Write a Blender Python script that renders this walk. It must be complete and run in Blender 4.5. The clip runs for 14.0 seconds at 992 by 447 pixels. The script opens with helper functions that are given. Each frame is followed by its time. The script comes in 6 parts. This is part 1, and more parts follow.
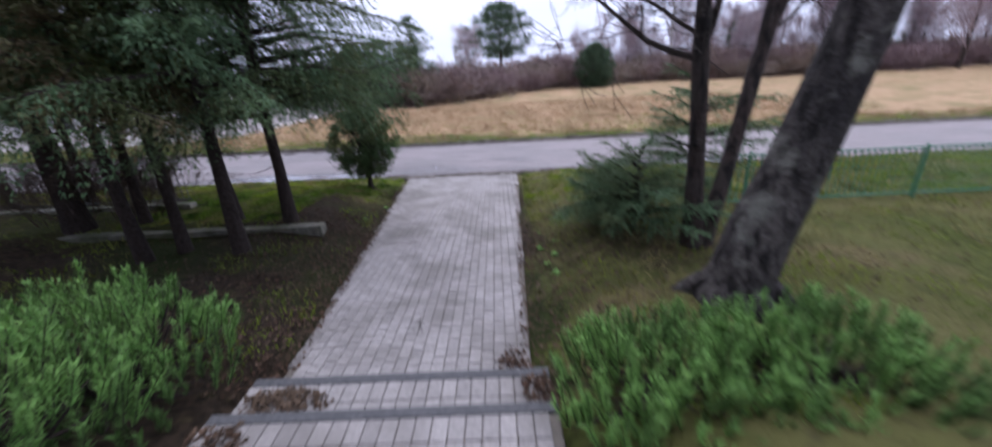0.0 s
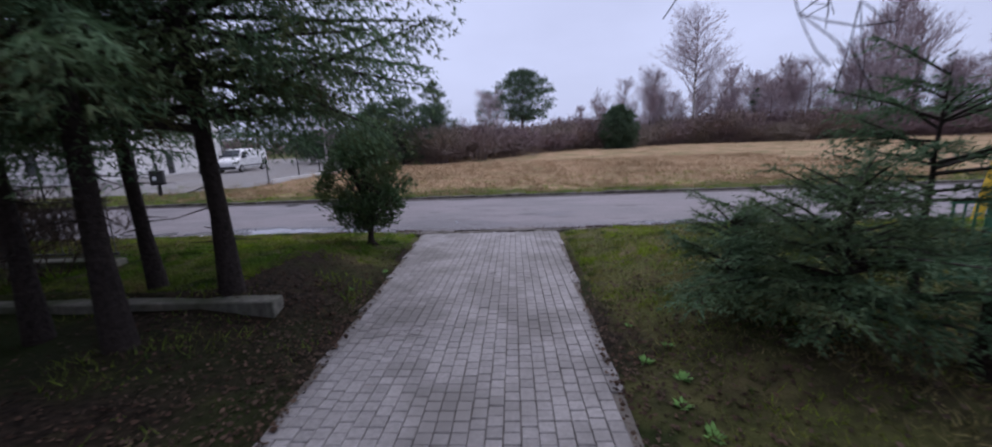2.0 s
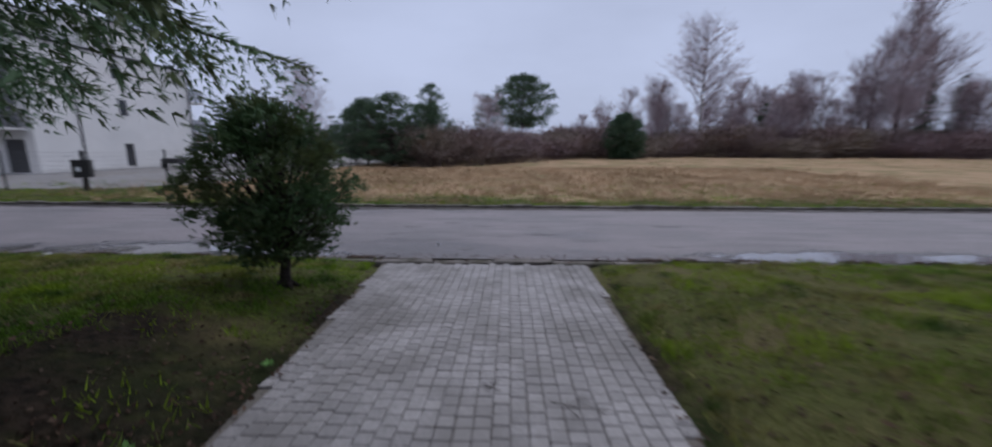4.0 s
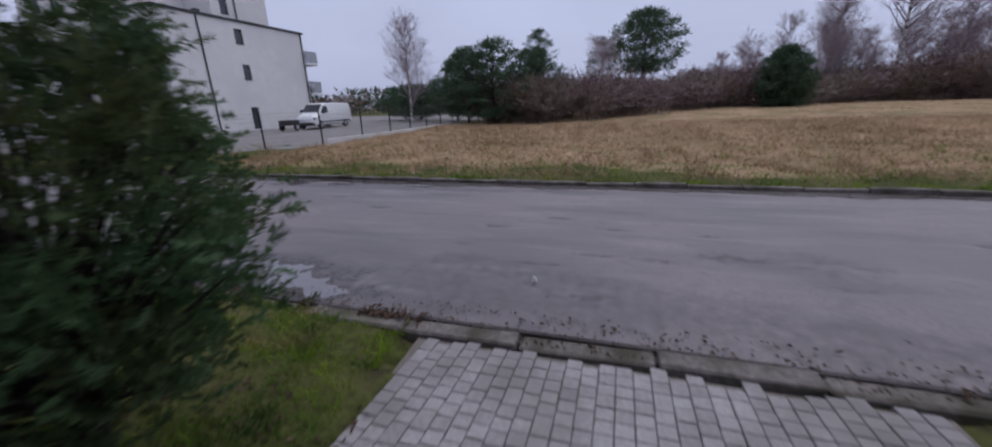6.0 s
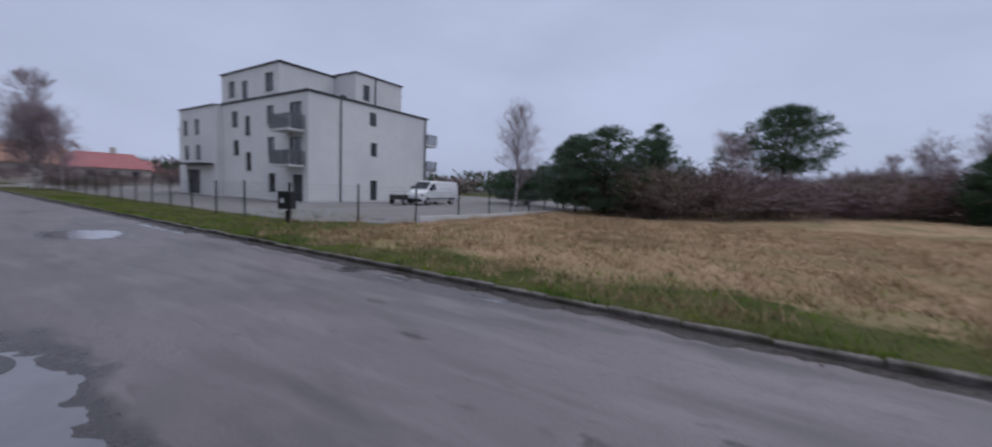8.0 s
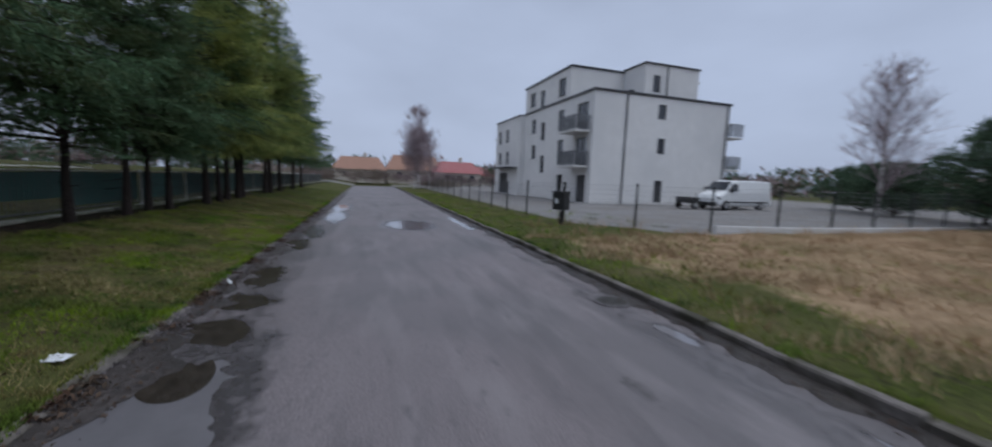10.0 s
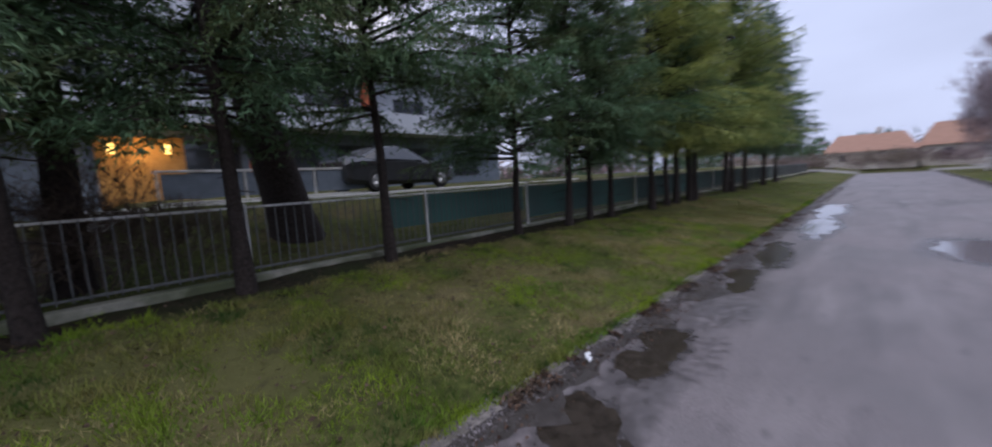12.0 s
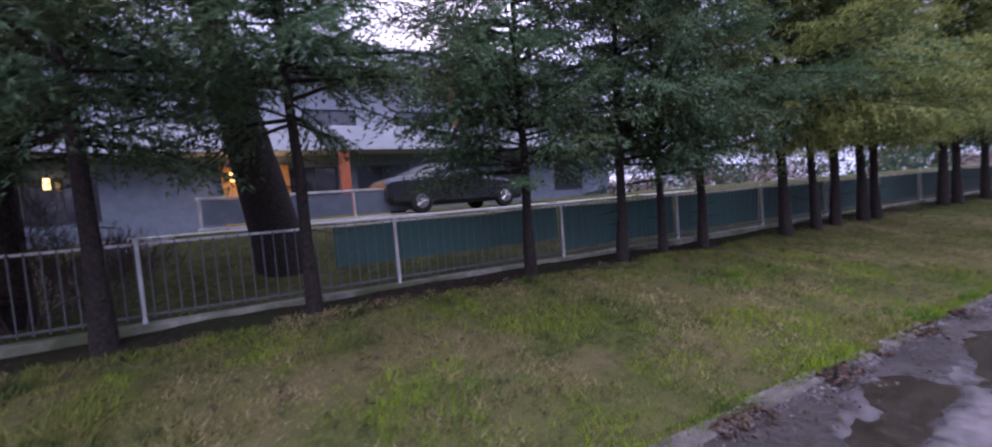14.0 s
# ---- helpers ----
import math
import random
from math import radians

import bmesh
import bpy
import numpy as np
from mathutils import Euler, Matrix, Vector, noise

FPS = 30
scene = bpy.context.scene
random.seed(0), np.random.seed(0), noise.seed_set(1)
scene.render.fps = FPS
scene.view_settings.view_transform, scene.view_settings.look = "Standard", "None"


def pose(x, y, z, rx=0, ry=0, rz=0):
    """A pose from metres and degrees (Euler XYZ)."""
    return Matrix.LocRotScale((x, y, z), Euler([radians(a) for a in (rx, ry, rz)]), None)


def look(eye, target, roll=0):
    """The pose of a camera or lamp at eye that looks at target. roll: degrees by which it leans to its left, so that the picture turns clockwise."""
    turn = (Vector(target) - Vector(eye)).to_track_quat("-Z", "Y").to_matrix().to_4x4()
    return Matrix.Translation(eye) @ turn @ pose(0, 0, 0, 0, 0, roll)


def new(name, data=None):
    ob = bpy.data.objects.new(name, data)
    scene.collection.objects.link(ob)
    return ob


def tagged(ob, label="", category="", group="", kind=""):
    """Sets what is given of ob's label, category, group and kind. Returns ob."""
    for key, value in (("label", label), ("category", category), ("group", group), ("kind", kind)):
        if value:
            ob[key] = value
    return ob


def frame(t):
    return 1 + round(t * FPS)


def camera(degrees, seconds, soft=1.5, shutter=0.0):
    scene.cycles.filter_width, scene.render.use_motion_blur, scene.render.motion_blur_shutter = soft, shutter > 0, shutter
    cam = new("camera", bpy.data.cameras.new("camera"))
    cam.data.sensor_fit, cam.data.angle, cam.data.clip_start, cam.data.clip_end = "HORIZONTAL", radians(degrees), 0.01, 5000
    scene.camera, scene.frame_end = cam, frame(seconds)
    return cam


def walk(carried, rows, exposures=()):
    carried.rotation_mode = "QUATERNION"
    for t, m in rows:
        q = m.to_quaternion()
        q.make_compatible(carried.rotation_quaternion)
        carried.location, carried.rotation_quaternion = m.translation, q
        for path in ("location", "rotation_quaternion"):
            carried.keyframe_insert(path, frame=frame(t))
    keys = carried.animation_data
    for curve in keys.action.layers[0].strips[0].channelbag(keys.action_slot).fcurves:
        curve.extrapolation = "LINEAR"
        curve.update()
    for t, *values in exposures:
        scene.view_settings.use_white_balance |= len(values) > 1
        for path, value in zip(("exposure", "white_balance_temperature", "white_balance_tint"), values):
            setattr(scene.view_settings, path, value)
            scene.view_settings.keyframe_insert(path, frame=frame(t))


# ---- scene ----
cam = camera(103.1, 14.0, soft=2.0, shutter=0.5)
PATH = [
    (0.0, pose(-0.040, -12.075, 2.927, 69.14, 2.69, -0.36)),
    (0.5, pose(-0.205, -11.402, 2.712, 78.67, -0.04, 4.19)),
    (1.0, pose(-0.325, -10.794, 2.586, 78.18, 1.91, 0.56)),
    (1.5, pose(-0.434, -10.221, 2.387, 79.24, -0.75, 2.64)),
    (2.0, pose(-0.495, -9.586, 2.225, 78.05, 2.11, 2.34)),
    (2.5, pose(-0.492, -8.975, 2.037, 76.64, -0.50, 0.74)),
    (3.0, pose(-0.543, -8.268, 1.906, 77.83, -0.42, -5.47)),
    (3.5, pose(-0.555, -7.316, 1.883, 78.26, -1.64, -5.89)),
    (4.0, pose(-0.733, -6.347, 1.872, 79.17, -0.13, 1.96)),
    (4.2, pose(-0.795, -5.961, 1.875, 76.62, 1.35, 5.42)),
    (6.3, pose(-1.464, -2.087, 1.793, 72.90, 1.10, 18.19)),
    (6.5, pose(-1.563, -1.745, 1.799, 73.08, 0.47, 19.52)),
    (7.0, pose(-1.863, -0.985, 1.788, 72.34, 0.16, 26.47)),
    (7.2, pose(-2.010, -0.718, 1.800, 79.08, -0.60, 21.96)),
    (9.3, pose(-3.300, 1.547, 1.676, 83.74, -2.12, 59.64)),
    (9.5, pose(-3.597, 1.716, 1.688, 83.09, -1.65, 62.63)),
    (10.0, pose(-4.425, 2.113, 1.704, 83.69, -2.24, 72.10)),
    (10.5, pose(-5.352, 2.227, 1.641, 85.26, -1.98, 83.56)),
    (11.0, pose(-6.234, 2.241, 1.613, 83.78, -0.37, 93.68)),
    (11.5, pose(-7.171, 2.152, 1.668, 85.51, 1.84, 116.74)),
    (12.0, pose(-8.036, 2.028, 1.701, 83.80, 3.45, 134.18)),
    (12.5, pose(-8.866, 1.990, 1.710, 84.44, 3.56, 144.94)),
    (13.0, pose(-9.595, 1.893, 1.692, 85.68, 2.75, 147.34)),
    (13.5, pose(-10.362, 1.859, 1.682, 86.25, 1.37, 150.10)),
    (14.0, pose(-11.208, 1.794, 1.677, 87.13, 4.69, 154.36)),
]
walk(cam, PATH, exposures=((0.0, 1.08, 6500, 19), (0.5, 0.54, 6600, 22), (1.5, 0.36, 6450, 21), (3.0, 0.31, 6400, 17), (4.2, 0.05, 6450, 13), (6.5, 0.02, 6480, 18),
                           (9.5, -0.05, 6380, 7), (11.0, 0.0, 6420, 10), (11.5, 0.32, 6420, 13), (12.0, 0.48, 6420, 16), (12.6, 0.78, 6480, 20), (13.5, 0.78, 6300, 27), (14.0, 1.1, 5950, 38)))

# ---- world and light ----
world = bpy.data.worlds.new("sky")
scene.world = world
world.use_nodes = True
wn, wl = world.node_tree.nodes, world.node_tree.links
wn.clear()
sky = wn.new("ShaderNodeTexSky")
sky.sky_type = 'NISHITA'
sky.sun_disc = False
sky.sun_elevation, sky.sun_rotation = radians(24), radians(200)
sky.dust_density, sky.air_density = 4.0, 1.2
dim = wn.new("ShaderNodeMix")
dim.data_type = 'RGBA'
dim.inputs[0].default_value = 0.95
cloud = wn.new("ShaderNodeRGB")
cloud.outputs[0].default_value = (4.45, 5.1, 6.85, 1)
wl.new(sky.outputs[0], dim.inputs[6])
wl.new(cloud.outputs[0], dim.inputs[7])
back = wn.new("ShaderNodeBackground")
back.inputs[1].default_value = 0.1
wtc = wn.new("ShaderNodeTexCoord")
wmap = wn.new("ShaderNodeMapping")
wmap.inputs["Scale"].default_value = (1, 1, 2.6)
wl.new(wtc.outputs["Generated"], wmap.inputs[0])
mottle = wn.new("ShaderNodeTexNoise")
mottle.inputs["Scale"].default_value, mottle.inputs["Detail"].default_value = 1.8, 5
wl.new(wmap.outputs[0], mottle.inputs["Vector"])
shade = wn.new("ShaderNodeMapRange")
shade.inputs[1].default_value, shade.inputs[2].default_value = 0.3, 0.7
shade.inputs[3].default_value, shade.inputs[4].default_value = 0.9, 1.1
wl.new(mottle.outputs["Fac"], shade.inputs[0])
veil = wn.new("ShaderNodeVectorMath")
veil.operation = 'SCALE'
wl.new(dim.outputs[2], veil.inputs[0])
wl.new(shade.outputs[0], veil.inputs["Scale"])
wl.new(veil.outputs[0], back.inputs[0])
wout = wn.new("ShaderNodeOutputWorld")
wl.new(back.outputs[0], wout.inputs[0])

sun = new("sun", bpy.data.lights.new("sun", 'SUN'))
sun.data.energy = 1.6
sun.data.angle = radians(80)
sun.data.color = (0.97, 0.98, 1.0)
sun.matrix_world = look((10, 20, 60), (0, 0, 0))


# ---- materials ----
def mat(name, c1, c2, rough=0.85, scale=8.0, bump=0.3, c3=None, big=0.6, coords="object",
        islands=0.0, metal=0.0, spec=0.3, depth=0.02, vary=0.0, sheen=False):
    """Two colours mixed by fine noise, a third by broad noise; bump from the fine noise."""
    m = bpy.data.materials.new(name)
    m.use_nodes = True
    nt = m.node_tree
    n, l = nt.nodes, nt.links
    n.clear()
    out = n.new("ShaderNodeOutputMaterial")
    b = n.new("ShaderNodeBsdfPrincipled")
    l.new(b.outputs[0], out.inputs[0])
    b.inputs["Roughness"].default_value = rough
    b.inputs["Metallic"].default_value = metal
    b.inputs["Specular IOR Level"].default_value = spec
    geo = n.new("ShaderNodeNewGeometry")
    if coords == "world":
        vec = geo.outputs["Position"]
    else:
        tc = n.new("ShaderNodeTexCoord")
        vec = tc.outputs["Object"]
    fine = n.new("ShaderNodeTexNoise")
    fine.inputs["Scale"].default_value = scale
    fine.inputs["Detail"].default_value = 6
    fine.inputs["Roughness"].default_value = 0.65
    l.new(vec, fine.inputs["Vector"])
    ramp = n.new("ShaderNodeMapRange")
    ramp.inputs[1].default_value, ramp.inputs[2].default_value = 0.32, 0.68
    l.new(fine.outputs["Fac"], ramp.inputs[0])
    mix = n.new("ShaderNodeMix")
    mix.data_type = 'RGBA'
    mix.inputs[6].default_value, mix.inputs[7].default_value = (*c1, 1), (*c2, 1)
    l.new(ramp.outputs[0], mix.inputs[0])
    col = mix.outputs[2]
    if c3:
        wide = n.new("ShaderNodeTexNoise")
        wide.inputs["Scale"].default_value = big
        wide.inputs["Detail"].default_value = 5
        l.new(vec, wide.inputs["Vector"])
        r2 = n.new("ShaderNodeMapRange")
        r2.inputs[1].default_value, r2.inputs[2].default_value = 0.42, 0.62
        l.new(wide.outputs["Fac"], r2.inputs[0])
        mix2 = n.new("ShaderNodeMix")
        mix2.data_type = 'RGBA'
        mix2.inputs[7].default_value = (*c3, 1)
        l.new(r2.outputs[0], mix2.inputs[0])
        l.new(col, mix2.inputs[6])
        col = mix2.outputs[2]
    if islands or vary:
        hsv = n.new("ShaderNodeHueSaturation")
        rng = n.new("ShaderNodeMapRange")
        a = islands or vary
        rng.inputs[3].default_value, rng.inputs[4].default_value = 1 - a, 1 + a
        if islands:
            l.new(geo.outputs["Random Per Island"], rng.inputs[0])
        else:
            oi = n.new("ShaderNodeObjectInfo")
            l.new(oi.outputs["Random"], rng.inputs[0])
        l.new(rng.outputs[0], hsv.inputs["Value"])
        l.new(col, hsv.inputs["Color"])
        col = hsv.outputs[0]
    l.new(col, b.inputs["Base Color"])
    if bump:
        bp = n.new("ShaderNodeBump")
        bp.inputs["Strength"].default_value = bump
        bp.inputs["Distance"].default_value = depth
        l.new(fine.outputs["Fac"], bp.inputs["Height"])
        l.new(bp.outputs[0], b.inputs["Normal"])
    return m


def mask_mix(m, base_from, colour, scale, lo, hi, rough=None, stretch=(1, 1, 1)):
    """Adds one more patchy layer of colour (and roughness) over a material."""
    nt = m.node_tree
    n, l = nt.nodes, nt.links
    b = next(x for x in n if x.type == 'BSDF_PRINCIPLED')
    geo = n.new("ShaderNodeNewGeometry")
    mp = n.new("ShaderNodeMapping")
    mp.inputs["Scale"].default_value = stretch
    l.new(geo.outputs["Position"], mp.inputs[0])
    t = n.new("ShaderNodeTexNoise")
    t.inputs["Scale"].default_value = scale
    t.inputs["Detail"].default_value = 7
    l.new(mp.outputs[0], t.inputs["Vector"])
    r = n.new("ShaderNodeMapRange")
    r.inputs[1].default_value, r.inputs[2].default_value = lo, hi
    l.new(t.outputs["Fac"], r.inputs[0])
    link = next(k for k in l if k.to_socket == b.inputs["Base Color"])
    src = link.from_socket
    mx = n.new("ShaderNodeMix")
    mx.data_type = 'RGBA'
    mx.inputs[7].default_value = (*colour, 1)
    l.new(r.outputs[0], mx.inputs[0])
    l.new(src, mx.inputs[6])
    l.new(mx.outputs[2], b.inputs["Base Color"])
    if rough is not None:
        rr = n.new("ShaderNodeMapRange")
        rr.inputs[3].default_value, rr.inputs[4].default_value = b.inputs["Roughness"].default_value, rough
        l.new(r.outputs[0], rr.inputs[0])
        l.new(rr.outputs[0], b.inputs["Roughness"])
    return m


def glow(name, colour, power):
    m = bpy.data.materials.new(name)
    m.use_nodes = True
    b = m.node_tree.nodes["Principled BSDF"]
    b.inputs["Base Color"].default_value = (*colour, 1)
    b.inputs["Emission Color"].default_value = (*colour, 1)
    b.inputs["Emission Strength"].default_value = power
    return m


def leafy(m, share=0.3):
    """Lets some light through thin leaves and needles."""
    nt = m.node_tree
    b = next(x for x in nt.nodes if x.type == 'BSDF_PRINCIPLED')
    out = next(x for x in nt.nodes if x.type == 'OUTPUT_MATERIAL')
    col = next(k for k in nt.links if k.to_socket == b.inputs["Base Color"]).from_socket
    t = nt.nodes.new("ShaderNodeBsdfTranslucent")
    mx = nt.nodes.new("ShaderNodeMixShader")
    mx.inputs[0].default_value = share
    nt.links.new(col, t.inputs[0])
    nt.links.new(b.outputs[0], mx.inputs[1])
    nt.links.new(t.outputs[0], mx.inputs[2])
    nt.links.new(mx.outputs[0], out.inputs[0])
    return m


M = {}
M["asphalt"] = mat("damp_asphalt", (0.085, 0.073, 0.077), (0.235, 0.203, 0.211), 0.55, 60, 0.6, (0.125, 0.113, 0.118), 0.35, "world", spec=0.45, depth=0.01)
mask_mix(M["asphalt"], None, (0.09, 0.082, 0.086), 1.0, 0.5, 0.72, 0.32, (0.3, 1.7, 1))
mask_mix(M["asphalt"], None, (0.2, 0.178, 0.184), 1.7, 0.5, 0.8, 0.65, (0.35, 1.6, 1))
mask_mix(M["asphalt"], None, (0.1, 0.088, 0.094), 6.0, 0.58, 0.75, 0.5, (0.5, 1.2, 1))


def hollowed(m):
    """Dirt gathers in the hollows and the rims of puddles stay wet."""
    nt = m.node_tree
    n, l = nt.nodes, nt.links
    b = next(x for x in n if x.type == 'BSDF_PRINCIPLED')
    col = next(k for k in l if k.to_socket == b.inputs["Base Color"]).from_socket
    rough = next(k for k in l if k.to_socket == b.inputs["Roughness"]).from_socket
    geo = n.new("ShaderNodeNewGeometry")
    g = n.new("ShaderNodeTexNoise")
    g.inputs["Scale"].default_value = 9.0
    g.inputs["Detail"].default_value = 6
    l.new(geo.outputs["Position"], g.inputs["Vector"])
    for key, colour, gloss in (("wet", (0.05, 0.044, 0.045), 0.25), ("hollow", (0.05, 0.045, 0.046), 0.6)):
        at = n.new("ShaderNodeAttribute")
        at.attribute_name = key
        add = n.new("ShaderNodeMath")
        add.operation = 'ADD'
        l.new(at.outputs["Fac"], add.inputs[0])
        l.new(g.outputs["Fac"], add.inputs[1])
        e = n.new("ShaderNodeMapRange")
        e.inputs[1].default_value, e.inputs[2].default_value = 0.78, 1.25
        l.new(add.outputs[0], e.inputs[0])
        mx = n.new("ShaderNodeMix")
        mx.data_type = 'RGBA'
        mx.inputs[7].default_value = (*colour, 1)
        l.new(e.outputs[0], mx.inputs[0])
        l.new(col, mx.inputs[6])
        col = mx.outputs[2]
        mr = n.new("ShaderNodeMix")
        mr.inputs[3].default_value = gloss
        l.new(e.outputs[0], mr.inputs[0])
        l.new(rough, mr.inputs[2])
        rough = mr.outputs[0]
    l.new(col, b.inputs["Base Color"])
    l.new(rough, b.inputs["Roughness"])


hollowed(M["asphalt"])
M["asphalt_dark"] = mat("worn_dark_asphalt", (0.055, 0.05, 0.052), (0.15, 0.136, 0.14), 0.5, 26, 0.9, coords="world", depth=0.02)
# asphalt through thin water, base lightened to add to the sky's reflection
M["water"] = mat("sky_pale_puddle_water", (0.13, 0.125, 0.135), (0.16, 0.152, 0.165), 0.05, 3, 0.0, coords="world", spec=0.75)
M["water_dark"] = mat("muddy_puddle_water", (0.018, 0.014, 0.011), (0.045, 0.036, 0.029), 0.22, 9, 0.3, coords="world", spec=0.35)
M["mud"] = mat("gutter_mud", (0.022, 0.018, 0.017), (0.075, 0.062, 0.058), 0.4, 14, 0.8, (0.03, 0.025, 0.022), 1.5, "world", depth=0.04)
M["kerb"] = mat("old_kerb_concrete", (0.09, 0.08, 0.075), (0.2, 0.178, 0.165), 0.85, 20, 0.6, (0.055, 0.05, 0.036), 2.0, "world", vary=0.12)
M["grit"] = mat("washed_grit", (0.05, 0.044, 0.047), (0.21, 0.187, 0.195), 0.7, 5, 0.0, coords="world", islands=0.5)
M["lawn"] = mat("lawn_soil", (0.028, 0.034, 0.011), (0.085, 0.1, 0.027), 0.95, 11, 0.9, (0.09, 0.088, 0.034), 0.55, "world", depth=0.06, spec=0.08)
mask_mix(M["lawn"], None, (0.105, 0.09, 0.043), 0.8, 0.53, 0.66)
mask_mix(M["lawn"], None, (0.04, 0.034, 0.022), 4.0, 0.6, 0.74)
M["litter"] = mat("leaf_litter_soil", (0.05, 0.038, 0.028), (0.12, 0.085, 0.06), 0.95, 16, 0.8, (0.085, 0.085, 0.03), 0.8, "world", depth=0.05)
M["field"] = mat("dry_field_soil", (0.26, 0.175, 0.105), (0.38, 0.27, 0.17), 0.95, 3.5, 0.6, (0.2, 0.16, 0.085), 0.22, "world", depth=0.08)
M["gravel"] = mat("grey_gravel", (0.26, 0.25, 0.25), (0.4, 0.385, 0.38), 0.9, 25, 0.4, (0.3, 0.28, 0.27), 0.5, "world")
M["paver"] = mat("grey_paver", (0.2, 0.19, 0.19), (0.3, 0.285, 0.283), 0.8, 30, 0.35, (0.17, 0.16, 0.155), 1.2, "world", vary=0.13, depth=0.006)
M["paver_far"] = mat("grey_paver_field", (0.2, 0.19, 0.19), (0.3, 0.285, 0.283), 0.8, 30, 0.35, (0.17, 0.16, 0.155), 1.2, "world", islands=0.13, depth=0.006)
M["joint"] = mat("sandy_joint", (0.1, 0.09, 0.08), (0.17, 0.152, 0.135), 0.95, 40, 0.5, coords="world")
M["nosing"] = mat("dark_concrete_edge", (0.055, 0.058, 0.065), (0.1, 0.102, 0.11), 0.8, 25, 0.4, coords="world")
M["wall_old"] = mat("dark_mossy_concrete", (0.09, 0.09, 0.075), (0.19, 0.185, 0.155), 0.95, 11, 0.8, (0.06, 0.07, 0.04), 1.6, "world")
M["plinth"] = mat("fence_plinth_concrete", (0.16, 0.16, 0.13), (0.31, 0.3, 0.25), 0.9, 9, 0.6, (0.085, 0.1, 0.055), 1.4, "world")
mask_mix(M["plinth"], None, (0.05, 0.05, 0.036), 2.2, 0.52, 0.7, None, (1, 1, 0.5))
M["bark"] = mat("rough_dark_bark", (0.016, 0.012, 0.011), (0.055, 0.042, 0.037), 0.95, 22, 1.0, depth=0.05)
M["bark_grey"] = mat("lichen_grey_bark", (0.03, 0.026, 0.025), (0.12, 0.108, 0.1), 0.95, 14, 1.0, (0.022, 0.019, 0.02), 1.3, depth=0.06)
mask_mix(M["bark_grey"], None, (0.012, 0.01, 0.01), 11.0, 0.47, 0.62, None, (1, 1, 0.22))
mask_mix(M["bark_grey"], None, (0.16, 0.16, 0.14), 3.0, 0.58, 0.7)
M["bark_red"] = mat("reddish_brown_bark", (0.018, 0.013, 0.012), (0.07, 0.048, 0.043), 0.95, 20, 1.0, (0.05, 0.041, 0.036), 2.6, depth=0.05)
mask_mix(M["bark_red"], None, (0.01, 0.008, 0.008), 14.0, 0.48, 0.62, None, (1, 1, 0.2))
M["twig"] = mat("bare_twigs", (0.24, 0.185, 0.2), (0.36, 0.29, 0.31), 0.95, 3, 0.0, islands=0.3)
M["twig_red"] = mat("reddish_bare_twigs", (0.13, 0.09, 0.098), (0.23, 0.165, 0.17), 0.95, 0.4, 0.0, (0.19, 0.155, 0.125), 0.12, islands=0.35)
M["birch"] = mat("birch_bark", (0.5, 0.46, 0.44), (0.7, 0.66, 0.64), 0.8, 6, 0.3, (0.09, 0.08, 0.08), 3.5)
M["needle"] = mat("spruce_needles", (0.058, 0.115, 0.06), (0.135, 0.235, 0.122), 0.75, 2.0, 0.0, (0.085, 0.11, 0.045), 0.9, islands=0.22, spec=0.3)
M["needle_brown"] = mat("browning_conifer_needles", (0.06, 0.085, 0.038), (0.14, 0.17, 0.065), 0.8, 3.0, 0.0, (0.11, 0.085, 0.048), 1.6, islands=0.22, spec=0.25)
M["needle_yellow"] = mat("yellowish_needles", (0.26, 0.3, 0.08), (0.44, 0.46, 0.15), 0.75, 1.5, 0.0, (0.1, 0.17, 0.06), 0.8, islands=0.22, spec=0.3)
M["needle_fresh"] = mat("fresh_green_needles", (0.12, 0.28, 0.07), (0.25, 0.46, 0.13), 0.7, 4, 0.0, (0.07, 0.15, 0.04), 2, islands=0.22, spec=0.3)
M["thuja"] = mat("thuja_scales", (0.03, 0.066, 0.03), (0.075, 0.135, 0.052), 0.7, 5, 0.0, (0.06, 0.075, 0.026), 1.5, islands=0.22, spec=0.3)
M["pine"] = mat("pine_needles", (0.038, 0.072, 0.044), (0.08, 0.125, 0.07), 0.8, 1, 0.0, islands=0.22)
M["dead"] = mat("dead_brown_twigs", (0.06, 0.042, 0.034), (0.1, 0.075, 0.06), 0.95, 8, 0.0, islands=0.3)
M["grass"] = mat("green_grass_blades", (0.045, 0.125, 0.012), (0.15, 0.25, 0.025), 0.8, 1.6, 0.0, (0.18, 0.175, 0.05), 0.45, "world", islands=0.45, spec=0.2)
mask_mix(M["grass"], None, (0.2, 0.29, 0.02), 0.75, 0.49, 0.61)
mask_mix(M["grass"], None, (0.03, 0.07, 0.012), 1.9, 0.53, 0.64)
mask_mix(M["grass"], None, (0.26, 0.2, 0.095), 2.4, 0.56, 0.72)
M["straw"] = mat("dry_straw_blades", (0.36, 0.245, 0.15), (0.52, 0.38, 0.245), 0.9, 0.7, 0.0, (0.29, 0.2, 0.12), 0.18, "world", islands=0.16, spec=0.15)
M["faded"] = mat("faded_lawn_blades", (0.18, 0.15, 0.07), (0.35, 0.28, 0.14), 0.9, 1.2, 0.0, (0.13, 0.125, 0.045), 0.5, "world", islands=0.35, spec=0.15)
M["leaf"] = mat("fallen_leaves", (0.028, 0.016, 0.012), (0.085, 0.05, 0.034), 0.8, 7, 0.0, (0.075, 0.053, 0.038), 2, "world", islands=0.6, spec=0.12)
